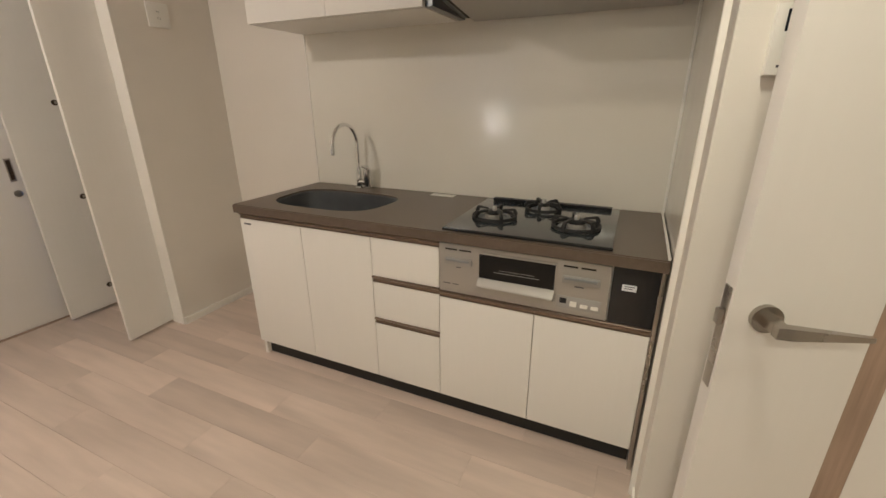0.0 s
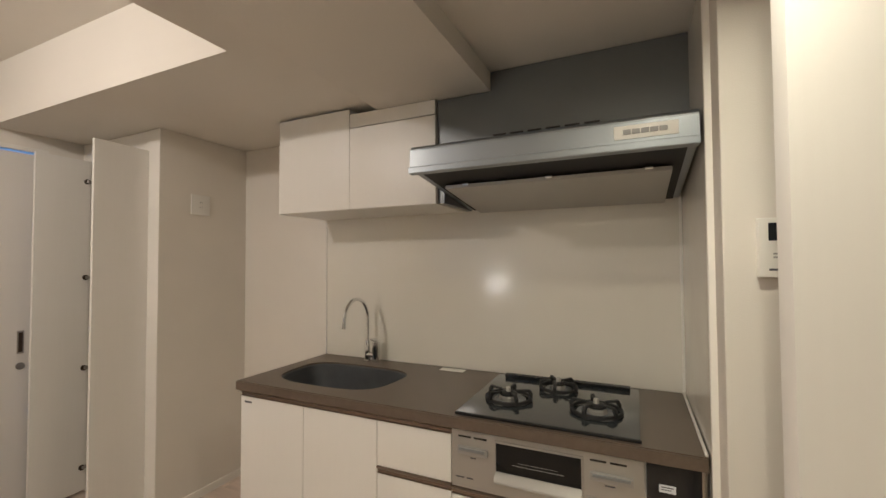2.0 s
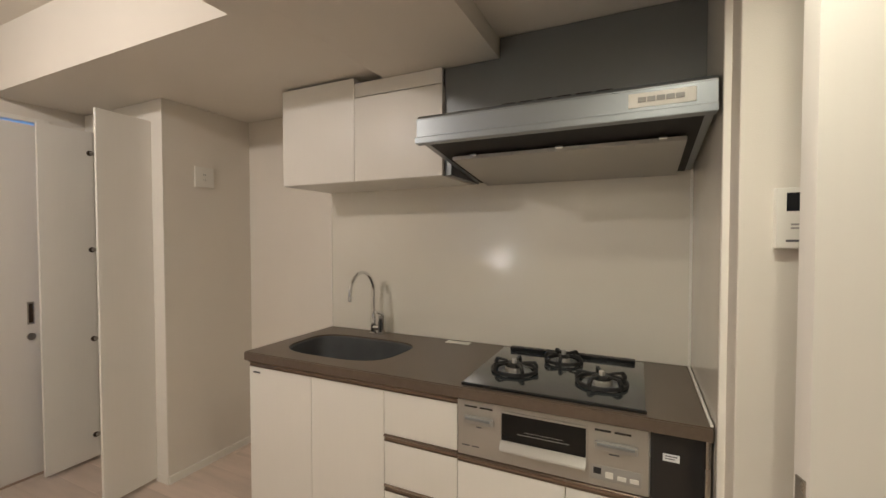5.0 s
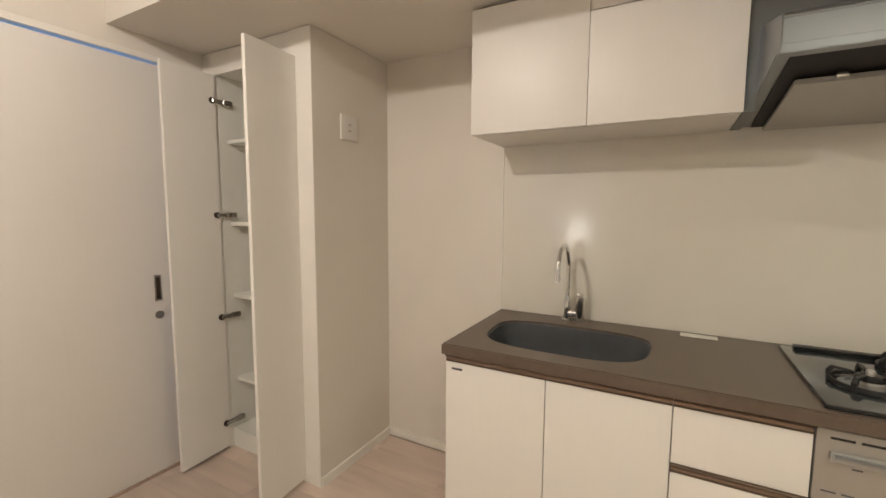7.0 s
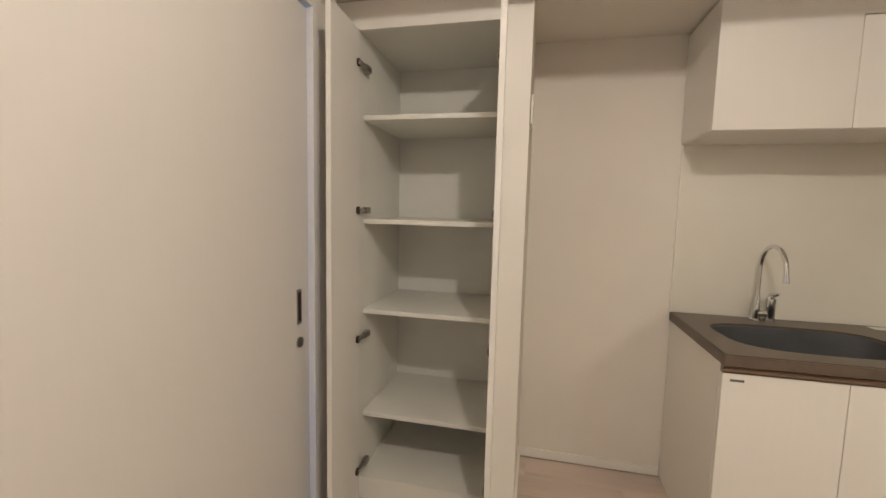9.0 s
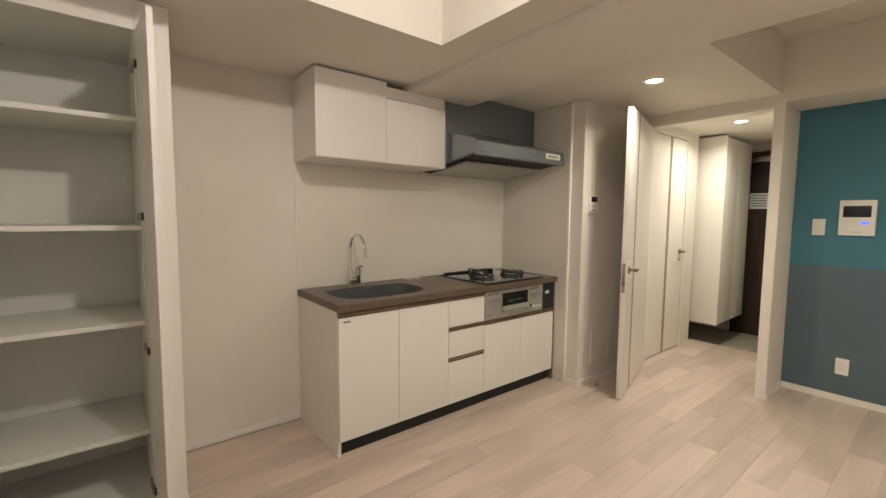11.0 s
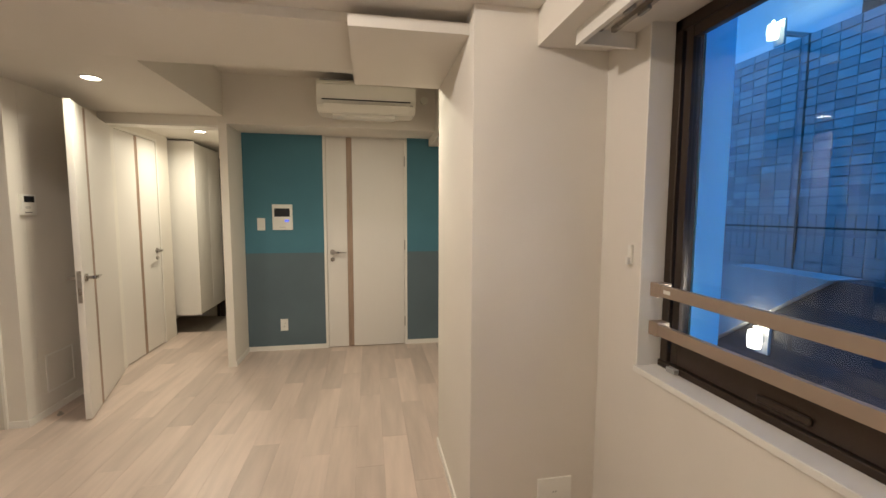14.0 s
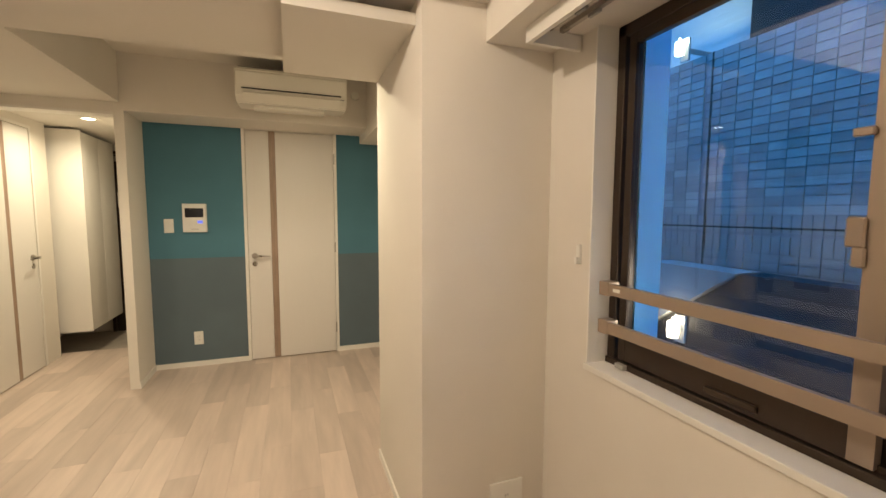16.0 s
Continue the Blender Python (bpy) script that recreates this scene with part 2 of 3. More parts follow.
structure(box("wall_alcove_header", 2.25, TX, -3.93, -3.60, 2.06, 2.8, WALL), "lowered white box at the alcove's end")
structure(box("column", 0.445, 1.24, -4.1, -3.385, -0.1, 2.8, WALL, bevel=0.003), "white papered column beside the window")
WL, WR, WZ0, WZ1 = 0.185, -1.30, 0.845, 2.02
structure(boxes("wall_window", [(WL, 0.455, -4.11, SY, -0.1, 2.8), (-1.63, WR, -4.10, SY, -0.1, 2.8), (WR, WL, -4.10, SY, -0.1, WZ0 - 0.02), (WR, WL, -4.10, SY, WZ1, 2.8)], WALL), "white papered wall round the window")
structure(box("window_beam", -1.49, 0.455, SY, -3.635, 2.015, 2.8, WALL), "white papered beam above the window")
# hall
structure(boxes("wall_hall_north", [(EX + 0.10, 2.905, -0.842, -0.70, -0.1, 2.8), (3.67, 3.92, -0.842, -0.70, -0.1, 2.8), (2.905, 3.67, -0.842, -0.70, 2.12, 2.8)], WALL), "white hall wall with a door")
structure(boxes("wall_hall_south", [(TX, 5.2, -1.80, -1.735, -0.1, 2.8)], WALL), "white hall wall")
structure(boxes("wall_hall_end", [(5.05, 5.2, -1.735, -0.3, -0.2, 2.8), (3.90, 5.05, -0.40, -0.30, -0.2, 2.8), (3.89, 3.92, -0.70, -0.40, -0.2, 2.8)], WALL), "white entry walls")
# ceilings
structure(boxes("ceiling", [(WX, 0.38, -0.985, 0.0, ZW, 2.8), (0.38, 0.60, -3.93, 0.0, ZW, 2.8), (WX, 0.38, -3.64, -0.985, 2.478, 2.8)], CEIL), "white papered ceiling with a raised recess")
structure(box("ceiling_beam", 0.60, 1.146, -3.385, 0.0, ZB, 2.8, CEIL, bevel=0.003), "low white papered ceiling beam")
structure(box("ceiling_column_beam", 0.52, 1.24, -3.385, -2.925, 2.068, ZB - 0.001, CEIL), "white papered beam stub at the column")
structure(boxes("ceiling_east", [(1.146, EX, -1.775, 0.0, ZE, 2.8)], CEIL), "white papered ceiling with downlight")
structure(prism("ceiling_slope", [(1.146, ZE), (1.45, ZE), (2.45, 2.555), (EX, 2.555), (EX, 2.8), (1.146, 2.8)], "y", -3.93, -1.775, CEIL), "sloping white ceiling at the air conditioner")
structure(box("ceiling_niche", EX + 0.1, TX, -4.1, -1.80, 2.30, 2.4, CEIL), "ceiling of the niche")
structure(boxes("ceiling_hall", [(EX + 0.12, 5.2, -1.735, -0.3, 2.186, 2.3)], CEIL), "white hall ceiling")

# baseboards
structure(boxes("baseboard", [
    (-0.70, 0.0, -0.010, 0.0, 0.0, 0.045), (-0.70, -0.690, -0.56, -0.010, 0.0, 0.045), (-0.80, -0.70, -0.568, -0.56, 0.0, 0.045),
    (1.866, 1.99, -0.832, -0.822, 0.0, 0.045), (1.866, 1.874, -0.822, -0.718, 0.0, 0.045), (1.99, EX, -0.832, -0.822, 0.0, 0.045),
    (TX - 0.010, TX, -2.545, -1.80, 0.0, 0.045), (TX - 0.010, TX, -3.93, -3.375, 0.0, 0.045), (EX, TX - 0.01, -1.808, -1.80, 0.0, 0.045),
    (0.437, 1.24, -3.385, -3.377, 0.0, 0.045), (0.437, 0.445, SY, -3.385, 0.0, 0.045), (WX, 0.447, SY, SY + 0.008, 0.0, 0.045), (1.24, TX, -3.93, -3.92, 0, 0.045)], TRIM), "white baseboard")

# kitchen wall panels
structure(box("backsplash", 0.0, 1.866, -0.004, 0.0, 0.85, 2.0, PANELW), "glossy off-white kitchen panel above the counter")
structure(boxes("side_panel", [(1.866, 1.874, -0.70, -0.004, 0.0, 2.185)], PANELW), "glossy off-white panel on the wing wall")
structure(boxes("panel_trim", [(1.858, 1.878, -0.716, -0.70, 0.0, 2.185), (1.856, 1.866, -0.013, -0.004, 0.85, 1.66), (-0.006, 0.0, -0.008, 0.0, 0.85, 1.65)], TRIM, bevel=0.001), "white edge strip of the kitchen panel")

# ---- doors ----
def lever(parent, x, y, z, axis, out, along, m=NICKEL, lock=True):
    """A lever handle on a plate: axis is the door's normal, out its sign, along the lever's sign."""
    def at(u, w, h):
        return (x + u, y + out * w, z + h) if axis == "y" else (x + out * w, y + u, z + h)
    tube("rose", [at(0, 0, 0), at(0, 0.010, 0)], 0.026, m, parent, 24)
    # a square neck and a flat tapering blade
    bm = bmesh.new()
    secs = [[(-0.010, w, h) for w, h in ((0.006, -0.009), (0.006, 0.009), (0.050, 0.009), (0.050, -0.009))],
            [(0.012, w, h) for w, h in ((0.006, -0.009), (0.006, 0.009), (0.046, 0.009), (0.046, -0.009))]]
    blade = [[(u, w0, -hb), (u, w0, ht), (u, w1, ht), (u, w1, -hb)] for u, w0, w1, hb, ht in ((-0.010, 0.040, 0.056, 0.011, 0.010), (0.012, 0.041, 0.058, 0.012, 0.010), (0.135, 0.047, 0.056, 0.007, 0.001))]
    for chain in (secs, blade):
        rings = [[bm.verts.new(at(along * u, w, h)) for u, w, h in sec] for sec in chain]
        for a, b in zip(rings, rings[1:]):
            for q in range(4):
                bm.faces.new((a[q], a[(q + 1) % 4], b[(q + 1) % 4], b[q]))
        bm.faces.new(rings[0][::-1])
        bm.faces.new(rings[-1])
    mesh_of("lever", bm, m, parent)
    if lock:
        tube("lock_rose", [at(0, 0, -0.075), at(0, 0.008, -0.075)], 0.022, m, parent, 24)


# teal wall door
d = thing("door_1", TX, -2.96, 0, "closed white door with a vertical walnut stripe", "door", kind="structure")
box("leaf", TX - 0.004, TX + 0.03, -3.345, -2.826, 0.008, 2.125, DOORW, d, 0.002)
box("leaf", TX - 0.004, TX + 0.03, -2.770, -2.575, 0.008, 2.125, DOORW, d, 0.002)
box("stripe", TX - 0.003, TX + 0.03, -2.825, -2.771, 0.008, 2.125, STRIPE, d)
boxes("frame", [(TX - 0.012, TX + 0.05, -2.572, -2.545, 0, 2.155), (TX - 0.012, TX + 0.05, -3.375, -3.348, 0, 2.155), (TX - 0.012, TX + 0.05, -3.348, -2.572, 2.130, 2.155)], TRIM, d, 0.001)
box("gap", TX + 0.03, TX + 0.06, -3.36, -2.56, 0, 2.14, GROOVE, d)
lever(d, TX - 0.004, -2.625, 0.985, "x", -1, -1)
for z in (0.25, 1.05, 1.90):
    tube("hinge", [(TX - 0.014, -3.349, z - 0.05), (TX - 0.014, -3.349, z + 0.05)], 0.006, NICKEL, d, 10)

# open hall door, swung back into the room
HNX, HNY, DL = EX - 0.004, -0.868, 0.915
d = thing("door_2", HNX, HNY, 0, "white door standing open with walnut stripe and lever handles", "door", kind="structure")
D0, DY0, DY1 = HNX - DL, HNY - 0.036, HNY
box("leaf", D0, D0 + 0.236, DY0, DY1, 0.01, 2.085, DOORW, d, 0.002)
box("stripe", D0 + 0.236, D0 + 0.289, DY0 + 0.001, DY1 - 0.001, 0.01, 2.085, STRIPE, d)
box("leaf", D0 + 0.289, HNX, DY0, DY1, 0.01, 2.085, DOORW, d, 0.002)
box("latch_plate", D0 - 0.002, D0 + 0.001, DY0 + 0.007, DY1 - 0.007, 0.79, 1.0, NICKEL, d, 0.0008)
box("latch", D0 - 0.012, D0, DY0 + 0.011, DY1 - 0.011, 0.925, 0.955, NICKEL, d, 0.003)
lever(d, D0 + 0.058, DY0, 0.950, "y", -1, 1, lock=False)
lever(d, D0 + 0.058, DY1, 0.950, "y", 1, 1, lock=False)
d.matrix_basis = Matrix.Translation((HNX, HNY, 0)) @ Matrix.Rotation(radians(16.7), 4, "Z")
structure(boxes("door_frame", [(EX - 0.006, EX + 0.12, -0.862, -0.823, 0, 2.10), (EX - 0.006, EX + 0.126, -1.734, -0.823, 2.10, 2.118)], TRIM, bevel=0.001), "white frame of the hall opening")

# hall side door
d = thing("door_3", 3.27, -0.84, 0, "closed white hall door with a walnut stripe", "door", kind="structure")
box("leaf", 2.935, 3.255, -0.846, -0.81, 0.01, 2.09, DOORW, d, 0.002)
box("stripe", 3.256, 3.304, -0.845, -0.81, 0.01, 2.09, STRIPE, d)
box("leaf", 3.305, 3.640, -0.846, -0.81, 0.01, 2.09, DOORW, d, 0.002)
boxes("frame", [(2.905, 2.930, -0.852, -0.80, 0, 2.12), (3.645, 3.670, -0.852, -0.80, 0, 2.12), (2.930, 3.645, -0.852, -0.80, 2.095, 2.12)], TRIM, d)
box("gap", 2.930, 3.645, -0.81, -0.79, 0, 2.095, GROOVE, d)
lever(d, 3.565, -0.846, 0.99, "y", -1, -1)

# entrance door
d = thing("door_4", 5.05, -1.2, -0.1, "dark brown entrance door with a notice", "door", kind="structure")
box("leaf", 5.02, 5.049, -1.70, -0.94, -0.08, 2.06, DARKD, d, 0.003)
boxes("frame", [(5.0, 5.049, -1.733, -1.705, -0.1, 2.10), (5.0, 5.049, -0.935, -0.90, -0.1, 2.10), (5.0, 5.049, -1.705, -0.935, 2.065, 2.10)], FRAMEB, d)
box("closer", 4.96, 5.02, -1.25, -0.98, 1.98, 2.04, NICKEL, d, 0.004)
n = thing("notice", 5.018, -1.25, 1.5, "white paper notice taped on the entrance door", "notice")
box("sheet", 5.016, 5.0195, -1.20, -1.02, 1.44, 1.62, PAPER, n)
boxes("lines", [(5.0145, 5.0165, -1.185, -1.035, 1.59 - 0.03 * i, 1.60 - 0.03 * i) for i in range(5)], INK, n)

# sliding door in the west wall
d = thing("door_5", WX, -1.3, 0, "closed white sliding door with recessed pull", "sliding door", kind="structure")
box("leaf", WX - 0.05, WX - 0.012, -1.88, -0.768, 0.006, 2.035, DOORW, d, 0.002)
boxes("frame", [(WX - 0.08, WX + 0.008, -0.757, -0.734, 0, 2.07), (WX - 0.08, WX + 0.008, -1.9, -0.757, 2.044, 2.07)], TRIM, d, 0.001)
box("threshold", WX - 0.05, WX + 0.006, -1.9, -0.757, 0.0004, 0.005, STRIPE, d)
box("pull", WX - 0.014, WX - 0.009, -0.850, -0.820, 0.885, 1.015, NICKEL, d, 0.002)
box("pull_recess", WX - 0.010, WX - 0.0082, -0.844, -0.826, 0.895, 1.005, FRAMEB, d)
tube("lock_rose", [(WX - 0.014, -0.835, 0.815), (WX - 0.006, -0.835, 0.815)], 0.020, NICKEL, d, 24)

# ---- closet ----
c = thing("closet", -1.09, -0.28, 0, "open white built-in closet with empty shelves", "closet")
CX0, CX1, CF = -1.395, -0.80, -0.545
boxes("carcass", [(CX0 - 0.02, CX0, CF, -0.02, 0.0, 2.06), (CX1 - 0.018, CX1 - 0.001, CF, -0.02, 0.0, 2.06), (CX0 - 0.02, CX1 - 0.001, -0.02, -0.002, 0, 2.06), (CX0, CX1 - 0.018, CF, -0.02, 2.04, 2.06), (CX0, CX1 - 0.018, CF + 0.01, -0.02, 0.0, 0.105)], SHELFW, c)
for z in (0.395, 0.872, 1.272, 1.712):
    box("shelf", CX0 + 0.001, CX1 - 0.019, CF + 0.045, -0.022, z - 0.02, z, SHELFW, c, 0.001)
boxes("face_frame", [(-1.488, CX1 - 0.001, -0.560, CF, 2.035, 2.147), (-1.488, CX0, -0.560, CF, 0.0, 2.035), (CX1 - 0.012, -0.699, -0.566, -0.5605, 0.0, 2.147)], TRIM, c, 0.001)
for hx, sx in ((CX0 + 0.004, -1), (CX1 - 0.004, 1)):
    e = part("leaf", c, hx, -0.56, 0)
    lean = 0.014 if sx < 0 else 0.022
    xs = hx - 0.012 if sx < 0 else hx - 0.010
    prism("panel", [(xs, -0.566), (xs + 0.020, -0.566), (xs + 0.020 + lean, -0.838), (xs + lean, -0.838)], "z", 0.02, 2.03, CABW, e, 0.0015)
    for z in (0.16, 0.76, 1.31, 1.90):
        hh = hx - sx * 0.014
        boxes("hinge", [(hh - 0.008, hh + 0.008, -0.590, -0.490, z - 0.009, z + 0.009), (hh - 0.010, hh + 0.010, -0.53, -0.48, z - 0.013, z + 0.013)], NICKEL, e, 0.002)
        tube("hinge_cup", [(hx - 0.008 * sx, -0.588, z), (hx - 0.016 * sx, -0.588, z)], 0.016, FRAMEB, e, 18)

# ---- kitchen base unit ----
k = thing("kitchen_unit", 0.93, -0.3, 0, "white kitchen unit with brown counter, sink and handle rails", "kitchen counter")
boxes("body", [(0.002, 1.858, -0.582, -0.006, 0.09, 0.64), (0.75, 1.858, -0.582, -0.006, 0.64, 0.808), (0.002, 0.020, -0.582, -0.006, 0.64, 0.808), (0.020, 0.75, -0.582, -0.565, 0.64, 0.808), (0.020, 0.75, -0.06, -0.006, 0.64, 0.808)], CABW, k)
box("side_panel", 0.002, 0.0195, -0.582, -0.006, 0.001, 0.0895, CABW, k)
box("plinth", 0.020, 1.846, -0.558, -0.02, 0.0, 0.0895, PLINTH_SHADE, k)


def front(name, x0, x1, z0, z1):
    return box(name, x0 + 0.0015, x1 - 0.0015, -0.602, -0.583, z0, z1, CABW, k, 0.0012)


front("door", 0.002, 0.381, 0.092, 0.776)
front("door", 0.381, 0.757, 0.092, 0.776)
for z0, z1 in ((0.604, 0.776), (0.402, 0.575), (0.092, 0.374)):
    front("drawer", 0.757, 1.075, z0, z1)
front("door", 1.075, 1.459, 0.092, 0.568)
front("door", 1.459, 1.846, 0.092, 0.568)
box("filler", 1.847, 1.860, -0.604, -0.02, 0.0, 0.808, NICKEL, k, 0.001)


def rail(x0, x1, z):
    prism("handle_rail", [(-0.585, z), (-0.585, z + 0.026), (-0.606, z + 0.026), (-0.610, z + 0.023), (-0.606, z + 0.019), (-0.598, z + 0.012), (-0.598, z + 0.003), (-0.604, z)], "x", x0, x1, BRONZE, k)


rail(0.002, 0.756, 0.778)
rail(0.758, 1.074, 0.778)
rail(0.758, 1.074, 0.576)
rail(0.758, 1.074, 0.375)
rail(1.076, 1.459, 0.570)
rail(1.460, 1.846, 0.570)
box("latch_mark", 0.028, 0.072, -0.6035, -0.602, 0.748, 0.756, INK, k, 0.0005)

# counter top with the sink's hole


def sink_ring(f, z, n=56):
    out = []
    for i in range(n):
        a = i * math.tau / n
        ca, sa = math.cos(a), math.sin(a)
        ex = 0.56
        u = math.copysign(abs(ca) ** ex, ca)
        v = math.copysign(abs(sa) ** ex, sa)
        w = 1.0 + 0.05 * v
        out.append((0.385 + 0.300 * f * u * w, -0.340 + 0.187 * f * v - 0.010 * (1 - u * u) * (1 if v < 0 else -0.3), z))
    return out


bm = bmesh.new()
outer = [bm.verts.new(p) for p in ((-0.004, -0.626, 0.85), (1.862, -0.626, 0.85), (1.862, -0.005, 0.85), (-0.004, -0.005, 0.85))]
inner = [bm.verts.new(p) for p in sink_ring(1.0, 0.85)]
es = [bm.edges.new((outer[i], outer[(i + 1) % 4])) for i in range(4)]
ei = [bm.edges.new((inner[i], inner[(i + 1) % len(inner)])) for i in range(len(inner))]
bmesh.ops.triangle_fill(bm, use_beauty=True, edges=es + ei)
low = [bm.verts.new((v.co.x, v.co.y, 0.8095)) for v in outer]
lip = [bm.verts.new((v.co.x, v.co.y, 0.842)) for v in inner]
for i in range(4):
    bm.faces.new((outer[i], outer[(i + 1) % 4], low[(i + 1) % 4], low[i]))
for i in range(len(inner)):
    j = (i + 1) % len(inner)
    bm.faces.new((inner[i], inner[j], lip[j], lip[i]))
rim = [e for e in bm.edges if all(v in outer for v in e.verts)]
bmesh.ops.bevel(bm, geom=rim, offset=0.004, segments=2, affect="EDGES")
mesh_of("counter_top", bm, COUNTER, k)
bm = bmesh.new()
rings = [[bm.verts.new(p) for p in sink_ring(f, z)] for f, z in ((1.004, 0.842), (0.985, 0.838), (0.96, 0.78), (0.93, 0.70), (0.88, 0.675), (0.70, 0.668), (0.3, 0.664), (0.08, 0.662))]
for a, b in zip(rings, rings[1:]):
    for i in range(len(a)):
        j = (i + 1) % len(a)
        bm.faces.new((a[i], a[j], b[j], b[i]))
bm.faces.new(rings[-1])
mesh_of("sink", bm, STEEL, k, smooth=True)
lathe("drain", [(0.045, 0), (0.045, 0.004), (0.03, 0.004), (0.028, 0.001)], (0.56, -0.28, 0.668), CHROME, k)
box("counter_upstand", 1.854, 1.862, -0.62, -0.006, 0.8505, 0.857, TRIM, k, 0.001)

f = thing("faucet", 0.335, -0.06, 0.85, "chrome gooseneck kitchen faucet with single lever", "faucet")
lathe("base", [(0.024, 0), (0.024, 0.006), (0.017, 0.012), (0.015, 0.05), (0.014, 0.10), (0.011, 0.115)], (0.335, -0.062, 0.85), CHROME, f)
arc = [(0.335, -0.062, 0.95), (0.335, -0.062, 1.09)] + [(0.335, -0.165 + 0.103 * math.cos(a), 1.09 + 0.108 * math.sin(a)) for a in [i * math.pi / 14 for i in range(1, 15)]] + [(0.335, -0.270, 1.075)]
tube("spout", arc, 0.0095, CHROME, f, 18)
tube("nozzle", [(0.335, -0.2695, 1.085), (0.335, -0.272, 1.055)], 0.0115, CHROME, f, 18)
tube("mixer_link", [(0.335, -0.062, 0.885), (0.385, -0.062, 0.885)], 0.016, CHROME, f, 22)
tube("mixer_body", [(0.390, -0.062, 0.851), (0.390, -0.062, 0.955)], 0.021, CHROME, f, 22)
tube("lever", [(0.390, -0.062, 0.950), (0.390, -0.066, 0.970), (0.392, -0.125, 0.985)], [0.020, 0.012, 0.006], CHROME, f, 14)
p = thing("counter_cover", 0.845, -0.055, 0.8505, "small beige cover plate set on the counter", "cover plate")
box("plate", 0.782, 0.908, -0.078, -0.034, 0.8502, 0.8535, PLASTIC, p, 0.001)

# ---- gas hob ----
h = thing("gas_hob", 1.39, -0.33, 0.85, "dark glass gas hob with three burners", "gas hob")
box("glass_top", 1.093, 1.692, -0.600, -0.070, 0.8505, 0.862, GLASSB, h, 0.003)
box("rim", 1.090, 1.695, -0.603, -0.594, 0.8502, 0.860, BLACK, h, 0.002)
box("vent", 1.13, 1.66, -0.105, -0.072, 0.862, 0.874, BLACK, h, 0.004)
boxes("vent_slot", [(1.16 + 0.045 * i, 1.19 + 0.045 * i, -0.098, -0.080, 0.8735, 0.875) for i in range(11)], IRON, h)
for bx, by, br, a0 in ((1.232, -0.405, 0.046, 0.3), (1.388, -0.20, 0.034, 0.9), (1.553, -0.415, 0.046, 0.55)):
    lathe("drip_ring", [(br + 0.022, 0), (br + 0.020, 0.004), (br + 0.006, 0.005), (br + 0.004, 0.001)], (bx, by, 0.862), HOODM, h, 28)
    lathe("burner", [(br * 0.80, 0.001), (br * 0.78, 0.014), (br * 0.70, 0.018), (br * 0.66, 0.020)], (bx, by, 0.862), GRILLM, h, 24)
    lathe("burner_cap", [(br * 0.74, 0), (br * 0.74, 0.006), (br * 0.60, 0.011), (br * 0.20, 0.012)], (bx, by, 0.882), IRON, h, 24)
    lathe("sensor", [(0.010, 0), (0.010, 0.014), (0.008, 0.017)], (bx, by, 0.893), GRILLM, h, 14)
    g = br + 0.040
    # a flat cast ring on feet, with bent fingers reaching over the flame
    bm = bmesh.new()
    rr = [[bm.verts.new((bx + r * math.cos(i * math.tau / 36), by + r * math.sin(i * math.tau / 36), z)) for i in range(36)]
          for r, z in ((g - 0.008, 0.866), (g + 0.004, 0.866), (g + 0.003, 0.877), (g - 0.006, 0.877))]
    for q in range(4):
        for i in range(36):
            bm.faces.new((rr[q][i], rr[q][(i + 1) % 36], rr[(q + 1) % 4][(i + 1) % 36], rr[(q + 1) % 4][i]))
    mesh_of("trivet", bm, IRON, h, smooth=True)
    for i in range(5):
        a = i * math.tau / 5 + a0
        ca, sa = math.cos(a), math.sin(a)
        bm = bmesh.new()
        rings = []
        for r, z, wd, ht in ((g + 0.004, 0.863, 0.006, 0.0), (g + 0.006, 0.888, 0.006, 0.012), (g - 0.004, 0.902, 0.0055, 0.011), (g * 0.42, 0.900, 0.004, 0.008)):
            top = (r - ht * 0.8, z + ht * 0.3) if ht else (r - 0.012, z)
            rings.append([bm.verts.new((bx + rad * ca - sd * sa, by + rad * sa + sd * ca, zz)) for rad, zz, sd in ((r, z, -wd), (r, z, wd), (top[0], top[1] - ht, wd), (top[0], top[1] - ht, -wd))])
        for p0, p1 in zip(rings, rings[1:]):
            for q in range(4):
                bm.faces.new((p0[q], p0[(q + 1) % 4], p1[(q + 1) % 4], p1[q]))
        bm.faces.new(rings[0][::-1])
        bm.faces.new(rings[-1])
        mesh_of("trivet_finger", bm, IRON, h)

# grill drawer front, let into the unit
g = thing("grill", 1.39, -0.59, 0.6, "silver fish grill front with dark glass door and knobs", "grill")
box("fascia", 1.078, 1.702, -0.606, -0.5835, 0.600, 0.800, GRILLM, g, 0.003)
box("window", 1.243, 1.523, -0.6085, -0.606, 0.682, 0.778, GRILLG, g, 0.001)
boxes("window_frame", [(1.238, 1.528, -0.611, -0.6065, 0.777, 0.785), (1.238, 1.244, -0.611, -0.6065, 0.640, 0.777), (1.522, 1.528, -0.611, -0.6065, 0.640, 0.777)], GRILLM, g, 0.001)
prism("grill_handle", [(-0.606, 0.640), (-0.628, 0.646), (-0.632, 0.655), (-0.628, 0.664), (-0.612, 0.682), (-0.606, 0.682)], "x", 1.242, 1.524, GRILLM, g, 0.002)
boxes("grill_shelf", [(1.30, 1.47, -0.6092, -0.6086, 0.712, 0.7135), (1.32, 1.45, -0.6092, -0.6086, 0.722, 0.723)], PLASTICG, g)
